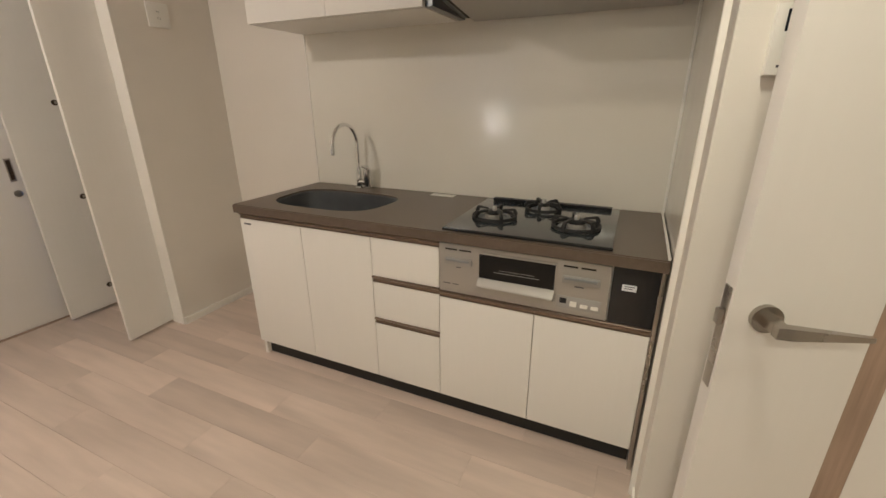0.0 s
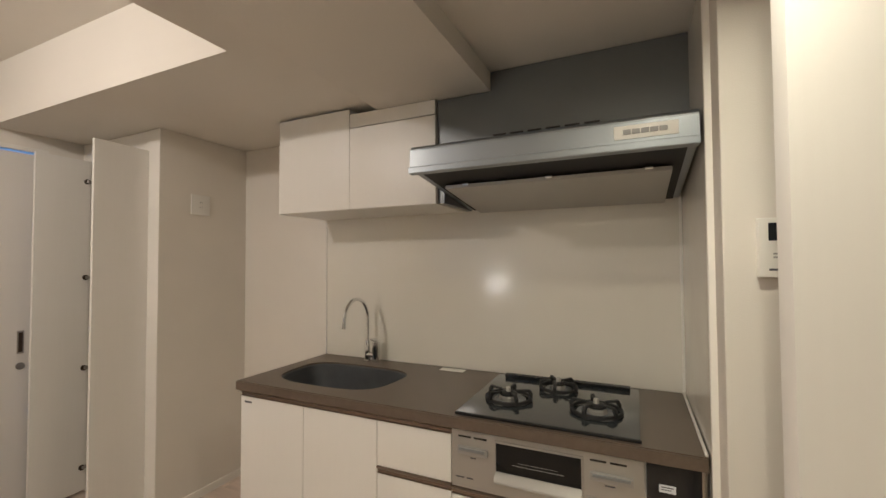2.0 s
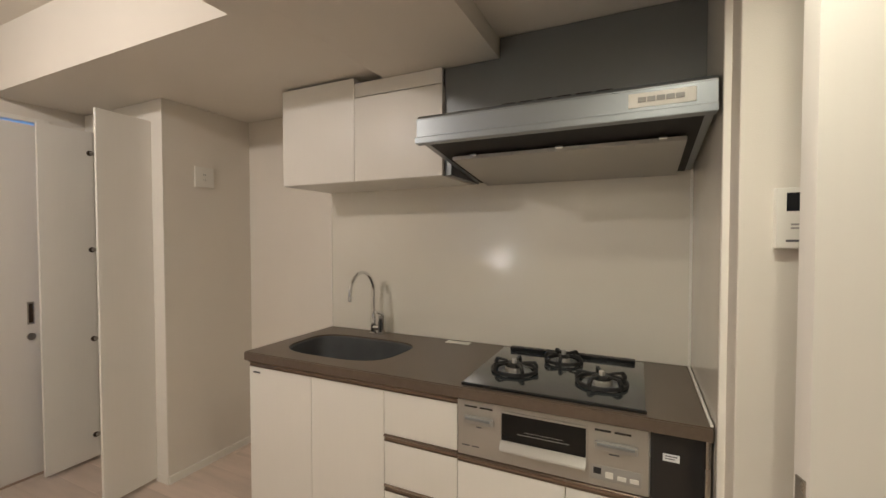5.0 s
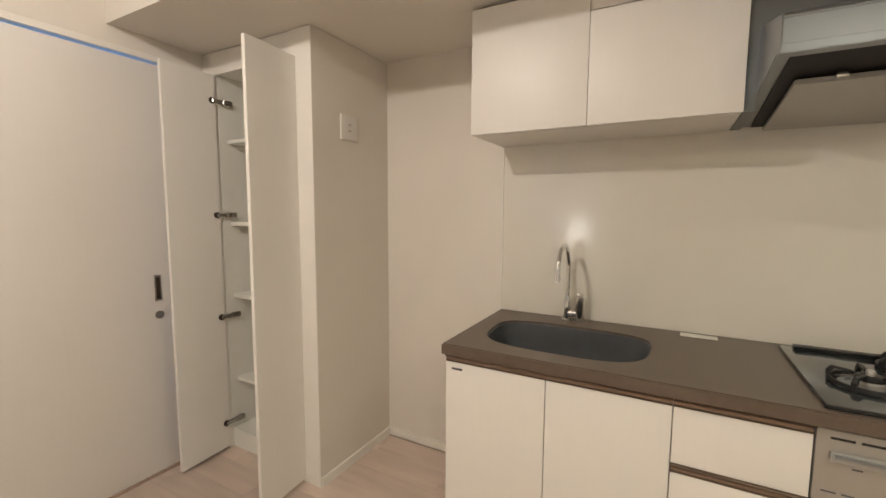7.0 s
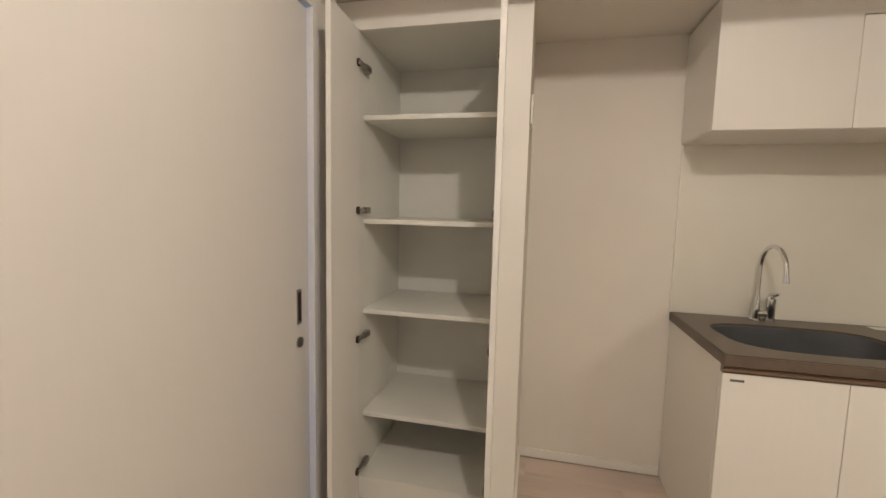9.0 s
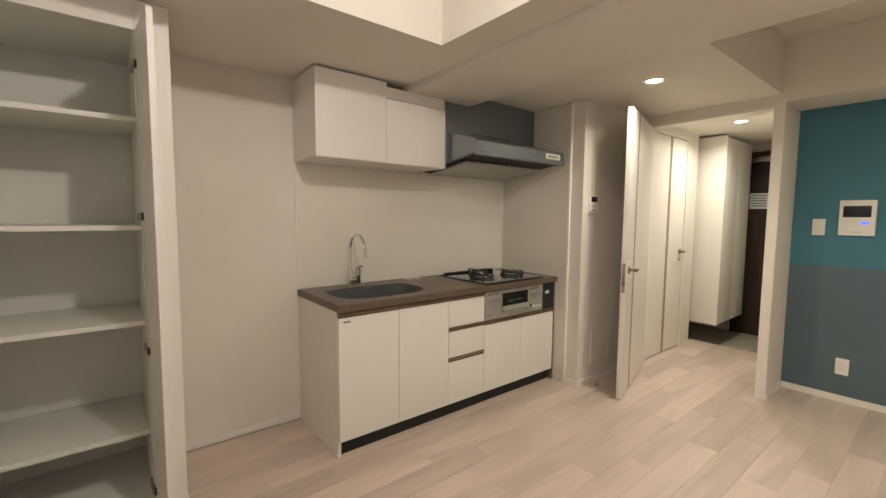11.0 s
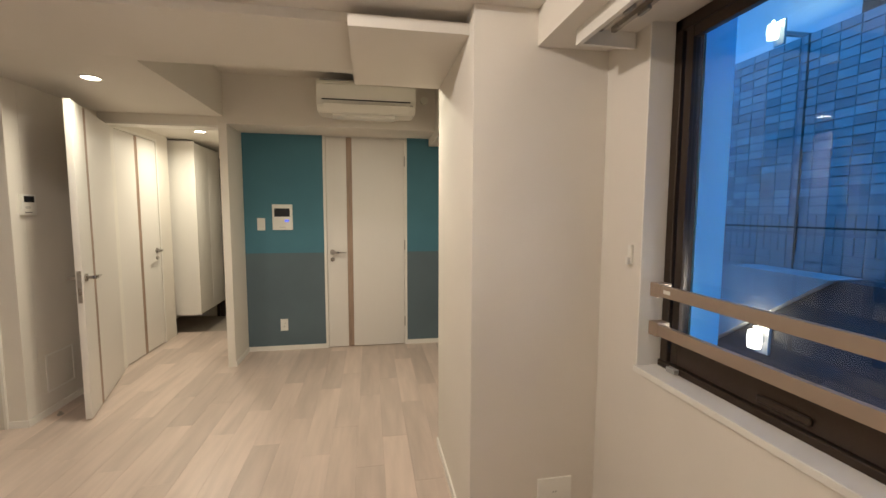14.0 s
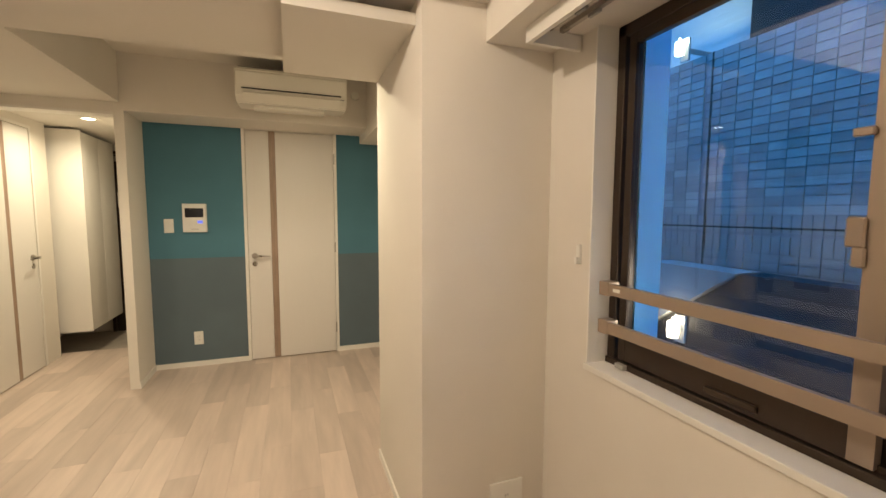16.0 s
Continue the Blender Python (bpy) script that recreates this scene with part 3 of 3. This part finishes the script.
# solid black strip standing in for the shade in the gap under the counter
box("shadow_gap", 1.078, 1.845, -0.598, -0.5835, 0.8034, 0.8092, PLINTH_SHADE, g)
for x0, x1 in ((1.105, 1.215), (1.548, 1.672)):
    boxes("slot", [(x0, x0 + 0.047, -0.6072, -0.6055, 0.776, 0.782), (x0 + 0.058, x0 + 0.105, -0.6072, -0.6055, 0.776, 0.782)], BLACK, g)
    box("knob_bar", x0, x1, -0.620, -0.606, 0.722, 0.747, PLASTICG, g, 0.005)
    box("knob_grip", x0 + 0.008, x1 - 0.008, -0.626, -0.619, 0.736, 0.744, HOODM, g, 0.002)
for x, z, ln in ((1.095, 0.634, 0.030), (1.135, 0.634, 0.025), (1.59, 0.706, 0.030), (1.15, 0.706, 0.020)):
    box("label_bar", x, x + ln, -0.6068, -0.6055, z, z + 0.004, INK, g)
box("control_panel", 1.535, 1.682, -0.6075, -0.605, 0.622, 0.668, PLASTICG, g, 0.001)
box("timer_display", 1.545, 1.568, -0.6085, -0.607, 0.640, 0.660, SCREEN, g)
boxes("button", [(1.58, 1.603, -0.6095, -0.607, 0.632, 0.652), (1.615, 1.64, -0.6095, -0.607, 0.632, 0.646), (1.65, 1.675, -0.6095, -0.607, 0.632, 0.646)], PLASTIC, g, 0.001)
b = thing("black_filler_panel", 1.775, -0.6, 0.6, "glossy black filler panel with white sticker", "filler panel")
box("panel", 1.706, 1.846, -0.6035, -0.5835, 0.600, 0.803, BLACK, b, 0.001)
box("sticker", 1.738, 1.782, -0.6045, -0.6034, 0.722, 0.744, PAPER, b)
boxes("print", [(1.744, 1.776, -0.6050, -0.6044, 0.736, 0.739), (1.744, 1.770, -0.6050, -0.6044, 0.729, 0.7315)], INK, b)

# ---- wall cabinet ----
u = thing("wall_cabinet", 0.44, -0.18, 1.65, "white two-door wall cabinet above the sink", "wall cabinet")
boxes("body", [(-0.012, 0.902, -0.345, -0.005, 1.655, 2.03), (-0.012, 0.44, -0.345, -0.005, 2.03, 2.138)], CABW, u)
box("door", -0.013, 0.4405, -0.366, -0.3465, 1.650, 2.136, CABW, u, 0.001)
box("door", 0.4425, 0.903, -0.366, -0.3465, 1.650, 2.040, CABW, u, 0.001)
box("filler", 0.4425, 0.90, -0.362, -0.34, 2.046, 2.110, CABW, u, 0.0005)
box("underside", -0.008, 0.90, -0.344, -0.006, 1.6485, 1.6545, CABW, u)

# ---- range hood ----
h = thing("range_hood", 1.4, -0.34, 1.66, "silver-grey range hood with slanted underside", "range hood")
HX0, HX1 = 0.934, 1.856
prism("canopy", [(-0.652, 1.738), (-0.652, 1.808), (-0.640, 1.822), (-0.35, 1.90), (-0.01, 1.90), (-0.01, 1.66), (-0.045, 1.655)], "x", HX0, HX1, HOODM, h, 0.003)
# near-black sheet for the mouth's inner shade, and the baffle plate under the slope
def slope(y):
    return 1.738 + (y + 0.652) * (1.655 - 1.738) / (-0.045 + 0.652)
prism("mouth_shade", [(-0.627, slope(-0.627) - 0.004), (-0.627, slope(-0.627) + 0.004), (-0.050, slope(-0.050) + 0.004), (-0.050, slope(-0.050) - 0.005)], "x", HX0 + 0.030, HX1 - 0.025, PLINTH_SHADE, h)
prism("lower_lip", [(-0.660, 1.722), (-0.660, 1.742), (-0.652, 1.746), (-0.628, 1.737), (-0.628, 1.719)], "x", HX0 - 0.002, HX1, HOODM, h, 0.002)
prism("baffle_plate", [(-0.475, slope(-0.475) - 0.026), (-0.475, slope(-0.475) - 0.012), (-0.055, slope(-0.055) - 0.008), (-0.055, slope(-0.055) - 0.022)], "x", HX0 + 0.065, HX1 - 0.055, GRILLM, h, 0.002)
for x in (1.08, 1.40, 1.72):
    box("clip", x, x + 0.025, -0.496, -0.476, slope(-0.48) - 0.022, slope(-0.48) - 0.010, CHROME, h, 0.002)
prism("cover", [(0.906, 1.80), (1.866, 1.80), (1.866, 2.188), (1.150, 2.188), (1.150, 2.108), (0.906, 2.108)], "y", -0.345, -0.006, HOODP, h, 0.001)
box("side_filler", 0.905, 0.936, -0.345, -0.006, 1.652, 1.80, HOODP, h)
boxes("vent_slot", [(1.16 + 0.072 * i, 1.215 + 0.072 * i, -0.3465, -0.344, 1.915, 1.923) for i in range(6)], IRON, h)
box("switch_plate", 1.635, 1.805, -0.6545, -0.651, 1.756, 1.796, PLASTIC, h, 0.001)
for i in range(5):
    box("switch", 1.660 + 0.024 * i, 1.681 + 0.024 * i, -0.658, -0.654, 1.769, 1.783, PLASTICG, h, 0.001)

# ---- wall fittings ----
def plate(name, label, category, x, y, z, w, hh, normal, m=PLASTIC, holes=0, rocker=False):
    """A flush plate on a wall whose outward normal is '+x', '-x' or '-y'."""
    t = thing(name, x, y, z, label, category)
    s = 1 if normal[0] == "+" else -1

    def b(nm, u0, u1, d0, d1, z0, z1, mm, bev=0.001):
        if normal[1] == "x":
            box(nm, x + s * d0, x + s * d1, y + u0, y + u1, z + z0, z + z1, mm, t, bev)
        else:
            box(nm, x + u0, x + u1, y + s * d0, y + s * d1, z + z0, z + z1, mm, t, bev)
    b("plate", -w / 2, w / 2, 0, 0.008, -hh / 2, hh / 2, m, 0.002)
    if rocker:
        b("rocker", -w * 0.3, w * 0.3, 0.006, 0.011, -hh * 0.38, hh * 0.38, m)
    for i in range(holes):
        zz = (i - (holes - 1) / 2) * 0.03
        for uu in (-0.006, 0.006):
            b("slot", uu - 0.0012, uu + 0.0012, 0.0075, 0.0086, zz - 0.005, zz + 0.005, INK, 0)
    return t, b


plate("wall_outlet", "white double wall outlet high in the fridge space", "outlet", -0.70, -0.325, 1.745, 0.118, 0.120, "+x", holes=2)
plate("wall_outlet", "white wall outlet on the slate wall", "outlet", TX, -2.142, 0.258, 0.072, 0.118, "-x", holes=2)
plate("light_switch", "white light switch on the teal wall", "switch", TX, -1.955, 1.265, 0.072, 0.120, "-x", rocker=True)
plate("wall_outlet", "pale wall outlet low on the column", "outlet", 0.445, -3.75, 0.215, 0.15, 0.120, "-x", holes=1)
t, b = plate("intercom", "white intercom monitor with dark screen", "intercom", TX, -2.155, 1.334, 0.188, 0.250, "-x")
b("housing", -0.092, 0.092, 0.006, 0.024, -0.122, 0.122, PLASTIC, 0.004)
b("screen", -0.070, 0.072, 0.0235, 0.025, 0.005, 0.085, SCREEN)
b("button", -0.062, -0.022, 0.0235, 0.0255, -0.045, -0.025, BLUEL)
b("button", -0.005, 0.015, 0.0235, 0.0255, -0.075, -0.055, PLASTIC)
b("button", 0.035, 0.055, 0.0235, 0.0255, -0.075, -0.055, PLASTIC)
b("label_bar", -0.03, 0.03, 0.0235, 0.0245, -0.1, -0.096, PLASTICG, 0)
t, b = plate("thermostat", "white heater remote control with small screen", "remote control", 1.997, -0.822, 1.425, 0.118, 0.135, "-y")
b("housing", -0.058, 0.058, 0.006, 0.020, -0.066, 0.066, PLASTIC, 0.003)
b("screen", -0.040, 0.040, 0.0195, 0.021, 0.015, 0.055, SCREEN)
b("grille", -0.032, 0.010, 0.0195, 0.0205, -0.016, -0.012, PLASTICG, 0)
b("grille", -0.032, 0.010, 0.0195, 0.0205, -0.024, -0.020, PLASTICG, 0)
b("label_bar", -0.04, 0.02, 0.0195, 0.0203, -0.052, -0.047, INK, 0)
t = thing("door_stop", 2.03, -0.90, 0, "small dark metal door stop on the floor", "door stop")
lathe("base", [(0.018, 0), (0.018, 0.006), (0.010, 0.010), (0.009, 0.022)], (2.03, -0.90, 0.0), NICKEL, t, 16)
t = thing("access_hatch", 2.2, -0.822, 0.35, "white wall access hatch behind the door", "hatch")
box("panel", 2.06, 2.30, -0.826, -0.822, 0.16, 0.40, WALL, t, 0.001)
boxes("frame", [(2.05, 2.31, -0.829, -0.822, 0.40, 0.412), (2.05, 2.31, -0.829, -0.822, 0.148, 0.16), (2.048, 2.06, -0.829, -0.822, 0.16, 0.40), (2.30, 2.312, -0.829, -0.822, 0.16, 0.40)], TRIM, t)
t = thing("window_crank_hook", 0.23, SY, 1.24, "small white hook on the wall by the window", "hook")
boxes("hook", [(0.235, 0.255, SY, SY + 0.012, 1.20, 1.27), (0.238, 0.252, SY + 0.012, SY + 0.022, 1.20, 1.225)], PLASTIC, t, 0.002)

# ---- downlights ----
def downlight(x, y, z):
    t = thing("downlight", x, y, z, "round recessed ceiling downlight, switched on", "downlight", "ceiling downlights")
    bm = bmesh.new()
    prof = [(0.062, 0.0), (0.062, -0.004), (0.050, -0.005), (0.048, -0.001)]
    rr = [[bm.verts.new((x + r * math.cos(i * math.tau / 32), y + r * math.sin(i * math.tau / 32), z + dz)) for i in range(32)] for r, dz in prof]
    for a, c2 in zip(rr, rr[1:]):
        for i in range(32):
            bm.faces.new((a[i], a[(i + 1) % 32], c2[(i + 1) % 32], c2[i]))
    mesh_of("trim_ring", bm, TRIM, t, True)
    lathe("lens", [(0.048, 0.0), (0.048, -0.002)], (x, y, z), LENS, t)


downlight(1.82, -1.34, ZE)
downlight(3.50, -1.33, 2.186)

# ---- air conditioner ----
a = thing("air_conditioner", 2.6, -2.98, 2.2, "cream wall air conditioner, switched off", "air conditioner")
prism("body", [(EX - 0.002, 2.215), (2.50, 2.200), (2.445, 2.235), (2.424, 2.29), (2.40, 2.41), (2.42, 2.440), (EX - 0.002, 2.445)], "y", -3.385, -2.585, ACW, a, 0.010)
prism("flap", [(2.47, 2.208), (2.418, 2.262), (2.412, 2.258), (2.462, 2.200)], "y", -3.33, -2.64, ACW, a, 0.002)
boxes("slot", [(2.418, 2.435, -3.34, -2.63, 2.286, 2.294)], IRON, a)
boxes("intake", [(2.45, EX - 0.02, -3.36, -2.61, 2.4455, 2.450)], IRON, a)
box("outlet_vane", 2.52, 2.66, -3.22, -2.70, 2.178, 2.200, ACW, a, 0.004)
boxes("label_bar", [(2.398, 2.4, -3.36, -3.33, 2.255, 2.262)], PLASTICG, a)
tt = thing("pipe_cap", 2.77, -3.50, 2.42, "round cream pipe cover on the wall", "pipe cover")
tube("cap", [(EX, -3.50, 2.40), (EX - 0.03, -3.50, 2.40)], 0.035, ACW, tt, 20)

# ---- shoe cabinet in the entry ----
s = thing("shoe_cabinet", 4.2, -0.72, 0.2, "tall floating white shoe cabinet in the entry", "shoe cabinet")
box("body", 4.012, 4.80, -1.05, -0.402, 0.22, 2.15, CABW, s)
box("side_panel", 3.99, 4.010, -1.080, -0.403, 0.205, 2.165, CABW, s, 0.001)
box("door", 4.013, 4.40, -1.072, -1.052, 0.21, 2.15, CABW, s, 0.001)
box("door", 4.404, 4.80, -1.072, -1.052, 0.21, 2.15, CABW, s, 0.001)

# ---- window ----
w = thing("window_1", -0.55, -4.03, WZ0, "dark bronze aluminium sliding window", "window", kind="structure")
WF = -4.015
boxes("frame", [(WL - 0.034, WL - 0.001, -4.10, WF, WZ0, WZ1), (WR + 0.001, WR + 0.04, -4.10, WF, WZ0, WZ1), (WR, WL, -4.10, WF, WZ1 - 0.04, WZ1 - 0.001), (WR, WL, -4.10, WF + 0.008, WZ0 - 0.018, WZ0 + 0.02)], FRAMEB, w, 0.002)
boxes("track", [(WL - 0.050, WL - 0.034, -4.075, -4.045, WZ0 + 0.02, WZ1 - 0.04), (WR + 0.04, WL - 0.045, -4.035, -4.030, WZ0 + 0.02, WZ0 + 0.034)], FRAMEB, w)


def sash(x0, x1, y, stile0, stile1, m0, m1):
    e = part("sash", w, (x0 + x1) / 2, y, WZ0)
    z0, z1 = WZ0 + 0.024, WZ1 - 0.042
    box("stile", x0, x0 + stile0, y - 0.012, y + 0.014, z0, z1, m0, e, 0.002)
    box("stile", x1 - stile1, x1, y - 0.012, y + 0.014, z0, z1, m1, e, 0.002)
    box("cross_bar", x0 + stile0, x1 - stile1, y - 0.011, y + 0.013, z0, z0 + 0.075, FRAMEB, e, 0.002)
    box("cross_bar", x0 + stile0, x1 - stile1, y - 0.011, y + 0.013, z1 - 0.035, z1, FRAMEB, e, 0.002)
    pn = box("pane", x0 + stile0 - 0.004, x1 - stile1 + 0.004, y - 0.002, y + 0.002, z0 + 0.07, z1 - 0.03, PANE, e)
    pn.visible_shadow = False


sash(-0.560, WL - 0.052, -4.030, 0.045, 0.030, RAILT, FRAMEB)
sash(WR + 0.042, -0.520, -4.068, 0.040, 0.080, FRAMEB, FRAMEB)
boxes("latch", [(-0.520, -0.486, -4.0155, -4.004, 1.315, 1.378), (-0.522, -0.498, -4.0155, -4.004, 1.275, 1.316)], RAILT, w, 0.004)
boxes("stopper", [(-0.522, -0.486, -4.0155, -4.002, 1.538, 1.556)], RAILT, w, 0.003)
boxes("lock_tab", [(-0.34, -0.20, -4.016, -4.006, 0.885, 0.905)], FRAMEB, w, 0.003)
boxes("block", [(0.075, 0.115, -4.005, -3.985, WZ0 + 0.002, WZ0 + 0.02)], PLASTICG, w, 0.002)
structure(boxes("window_sill", [(WR - 0.02, WL + 0.012, -4.006, SY + 0.012, WZ0 - 0.022, WZ0)], TRIM, bevel=0.002), "white window sill")
structure(boxes("window_trim", [(WL - 0.001, WL + 0.006, -4.015, SY + 0.004, WZ0, WZ1)], TRIM), "white window reveal")
r = thing("guard_rail", -0.55, -3.94, 1.0, "two tan metal guard bars across the window", "guard rail")
for z in (1.108, 0.975):
    box("bar", WR + 0.06, 0.125, -3.958, -3.940, z, z + 0.038, RAILT, r, 0.003)
    box("bracket", 0.105, 0.150, -3.985, -3.938, z - 0.005, z + 0.043, RAILT, r, 0.004)
    box("bracket", WR + 0.03, WR + 0.07, -3.985, -3.938, z - 0.005, z + 0.043, RAILT, r, 0.004)
box("label", 0.055, 0.085, -3.9405, -3.9392, 1.122, 1.134, PLASTIC, r)
cb = thing("curtain_box", -0.55, -3.8, 1.96, "white curtain box with double metal rail", "curtain box")
box("fascia", -1.48, 0.285, -3.725, -3.708, 1.962, 2.0145, TRIM, cb, 0.001)
box("end_board", 0.268, 0.285, -3.926, -3.726, 1.962, 2.0145, TRIM, cb, 0.001)
for y in (-3.77, -3.82):
    prism("rail", [(y - 0.008, 1.995), (y + 0.008, 1.995), (y + 0.008, 2.012), (y - 0.008, 2.012)], "x", -1.45, 0.24, NICKEL, cb)
    box("glider", 0.05, 0.10, y - 0.006, y + 0.006, 1.985, 1.995, PLASTICG, cb, 0.002)

# ---- outdoors ----
structure(box("ground", -60, 60, -60, -4.12, -0.6, -0.5, DARKR), "dark asphalt ground outside")
structure(boxes("outer_jamb", [(WL - 0.03, WL + 0.15, -4.225, -4.11, 0.5, 3.2), (WR - 0.3, WR + 0.0, -4.225, -4.11, 0.5, 3.2), (WR, WL - 0.03, -4.24, -4.11, 0.4, WZ0 - 0.02)], JAMBSKY), "jamb outside the window with blue sky light put into its colour")
dp = thing("drain_pipe", -0.46, -4.62, -0.5, "white drain pipe with sockets outside the window", "drain pipe")
tube("pipe", [(-0.44, -4.62, -0.5), (-0.44, -4.62, 4.0)], 0.029, PIPE, dp, 20)
for z in (0.98, 1.62):
    lathe("socket", [(0.031, 0), (0.034, 0.004), (0.034, 0.10), (0.031, 0.105)], (-0.44, -4.62, z), PIPE, dp, 20)
tube("branch", [(-0.44, -4.62, 1.02), (-0.52, -4.66, 1.04), (-0.62, -4.70, 1.05)], 0.028, PIPE, dp, 16)
lathe("clamp", [(0.033, 0), (0.033, 0.014)], (-0.44, -4.62, 1.20), NICKEL, dp, 20)
structure(box("roof_far", -5.0, 1.30, -9.0, -6.3, 2.3, 4.6, DARKR), "dark building beyond the wall")
structure(prism("eave_far", [(1.30, 3.05), (2.0, 3.45), (4.2, 3.45), (4.2, 3.7), (1.30, 3.7)], "y", -7.0, -5.75, STUCCO), "pale sloping soffit beyond the wall")
structure(box("lit_wall_far", 1.31, 4.2, -6.7, -6.45, -0.5, 3.5, STUCCO), "pale wall beyond lit by a lamp")
structure(prism("stair_slab", [(0.62, 1.045), (1.22, 1.052), (1.60, 0.98), (1.60, 0.34), (1.42, 0.46)], "y", -5.535, -5.315, CONC), "sloping pale concrete slab at the wall's foot")
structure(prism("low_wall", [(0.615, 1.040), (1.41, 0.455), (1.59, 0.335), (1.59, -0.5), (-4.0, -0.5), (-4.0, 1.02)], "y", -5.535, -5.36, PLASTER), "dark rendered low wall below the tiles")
structure(prism("low_roof", [(-5.355, 0.52), (-5.355, 0.44), (-4.95, 0.20), (-4.95, 0.28)], "x", -4.0, 0.62, DARKR), "dark low roof at the wall's foot")


def outdoor_lamp(x, y, z, m, label):
    t = thing("outdoor_lamp", x, y, z, label, "wall lamp", "outdoor wall lamps")
    lathe("shade", [(0.034, -0.05), (0.040, 0.0), (0.036, 0.052), (0.033, 0.056)], (x, y, z), m, t, 20)
    if z > 2:
        box("arm", x - 0.015, x + 0.015, -6.449, y - 0.075, z - 0.015, z + 0.015, PLASTICG, t, 0.002)
    else:
        box("arm", x - 0.015, x + 0.015, y - 0.056, y - 0.034, z - 0.015, z + 0.015, PLASTICG, t, 0.002)
    box("back_plate", x - 0.04, x + 0.04, y - 0.075, y - 0.055, z - 0.09, z + 0.09, PLASTICG, t, 0.002)


outdoor_lamp(1.62, -5.95, 2.72, LAMPC, "glowing cool white wall lamp beyond the wall")
outdoor_lamp(0.985, -5.284, 0.625, LAMPG, "glowing warm wall lamp outside the window")
d2 = bpy.data.lights.new("outdoor_lamp_lower", "POINT")
d2.energy, d2.color, d2.shadow_soft_size = 2.0, (1.0, 0.88, 0.66), 0.01
new("outdoor_lamp_lower", d2).location = (0.985, -5.284, 0.70)

outdoor_lamp(-0.60, -5.284, 0.93, LAMPG, "glowing warm wall lamp outside by the drain pipe")
d3 = bpy.data.lights.new("outdoor_lamp_front", "AREA")
d3.shape, d3.size, d3.energy, d3.color, d3.spread = "DISK", 0.09, 1.1, (1.0, 0.95, 0.85), radians(40)
new("outdoor_lamp_front", d3).matrix_basis = look((-0.60, -5.235, 0.93), (0.9, 0.0, 1.25))

# facade wall of stacked tiles
tw = structure(box("tile_wall", -4.0, 1.66, -5.72, -5.546, -0.5, 2.43, MORTAR), "blue-grey tiled outer wall")
tile_me = {}


def tile_mesh(wd, ht):
    key = (wd, ht)
    if key not in tile_me:
        bm = bmesh.new()
        cuboid(bm, -wd / 2, wd / 2, -0.005, 0.005, -ht / 2, ht / 2)
        me = bpy.data.meshes.new("tile")
        bm.to_mesh(me)
        bm.free()
        me.materials.append(TILE)
        tile_me[key] = me
    return tile_me[key]


rng = random.Random(4)
spare = bmesh.new()
singles = 0
PW, PH = 0.100, 0.0525
for row in range(44):
    # two courses of upright tiles run above and below the level joint
    z = 2.402 - row * PH - (0.014 if row > 21 else 0)
    upright = row in (20, 22)
    if row in (21, 23):
        continue
    for col in range(62 if upright else 56):
        pw = PW / 2 if upright else PW
        ph = PH * 2 if upright else PH
        x = 1.655 - (col + 0.5) * pw
        x -= 0.018 if x < 1.01 else 0.0
        zc = z - (PH / 2 if upright else 0)
        if x > 0.12 and not upright and row < 20 and singles < 300:
            ob = new("tile", tile_mesh(PW - 0.004, PH - 0.007))
            ob.parent = tw
            ob.location = (x, -5.545 + rng.uniform(-0.001, 0.003), zc)
            singles += 1
        else:
            dy = rng.uniform(-0.001, 0.003)
            cuboid(spare, x - pw / 2 + 0.0025, x + pw / 2 - 0.0025, -5.550 + dy, -5.540 + dy, zc - ph / 2 + 0.004, zc + ph / 2 - 0.004)
boxes("expansion_joint", [(0.997, 1.009, -5.5455, -5.5362, 1.04, 2.43), (-4.0, 1.655, -5.5455, -5.5358, 1.297, 1.309)], PLINTH_SHADE, tw)
tagged(mesh_of("tile_field", spare, TILE, tw), kind="stuff")

# ---- floor of single boards ----
fl = structure(box("floor", WX - 0.1, 4.02, -4.1, 0.0, -0.12, -0.006, GROOVE), "pale pinkish oak board floor")
structure(boxes("entry_floor", [(4.02, 5.1, -1.8, -0.3, -0.14, -0.06)], GENKAN), "grey-brown tiled entry floor one step down")
board_me = {}


def board_mesh(ln, wd):
    key = (round(ln, 3), round(wd, 3))
    if key not in board_me:
        bm = bmesh.new()
        v = cuboid(bm, -ln / 2, ln / 2, -wd / 2, wd / 2, -0.006, 0.0)
        top = [e for e in bm.edges if all(q.co.z > -0.001 for q in e.verts)]
        bmesh.ops.bevel(bm, geom=top, offset=0.0007, segments=1, affect="EDGES")
        me = bpy.data.meshes.new("plank")
        bm.to_mesh(me)
        bm.free()
        me.materials.append(PLANK)
        board_me[key] = me
    return board_me[key]


BW, BL = 0.152, 0.91
row = 0
y = -0.02
while y > -3.95:
    x = WX - 0.1 + 0.02 - (row * 0.455 + (row // 2) * 0.16) % BL
    while x < 4.02:
        x0, x1 = max(x, WX - 0.1), min(x + BL, 4.018)
        in_hall = -1.8 < y < -0.7
        if x1 > 3.28 and not in_hall:
            x1 = min(x1, 3.28)
        if x1 - x0 > 0.05:
            ob = new("plank", board_mesh(x1 - x0 - 0.0006, BW - 0.0006))
            ob.parent = fl
            ob.location = ((x0 + x1) / 2, y - BW / 2, 0.0)
        x += BL
    y -= BW
    row += 1
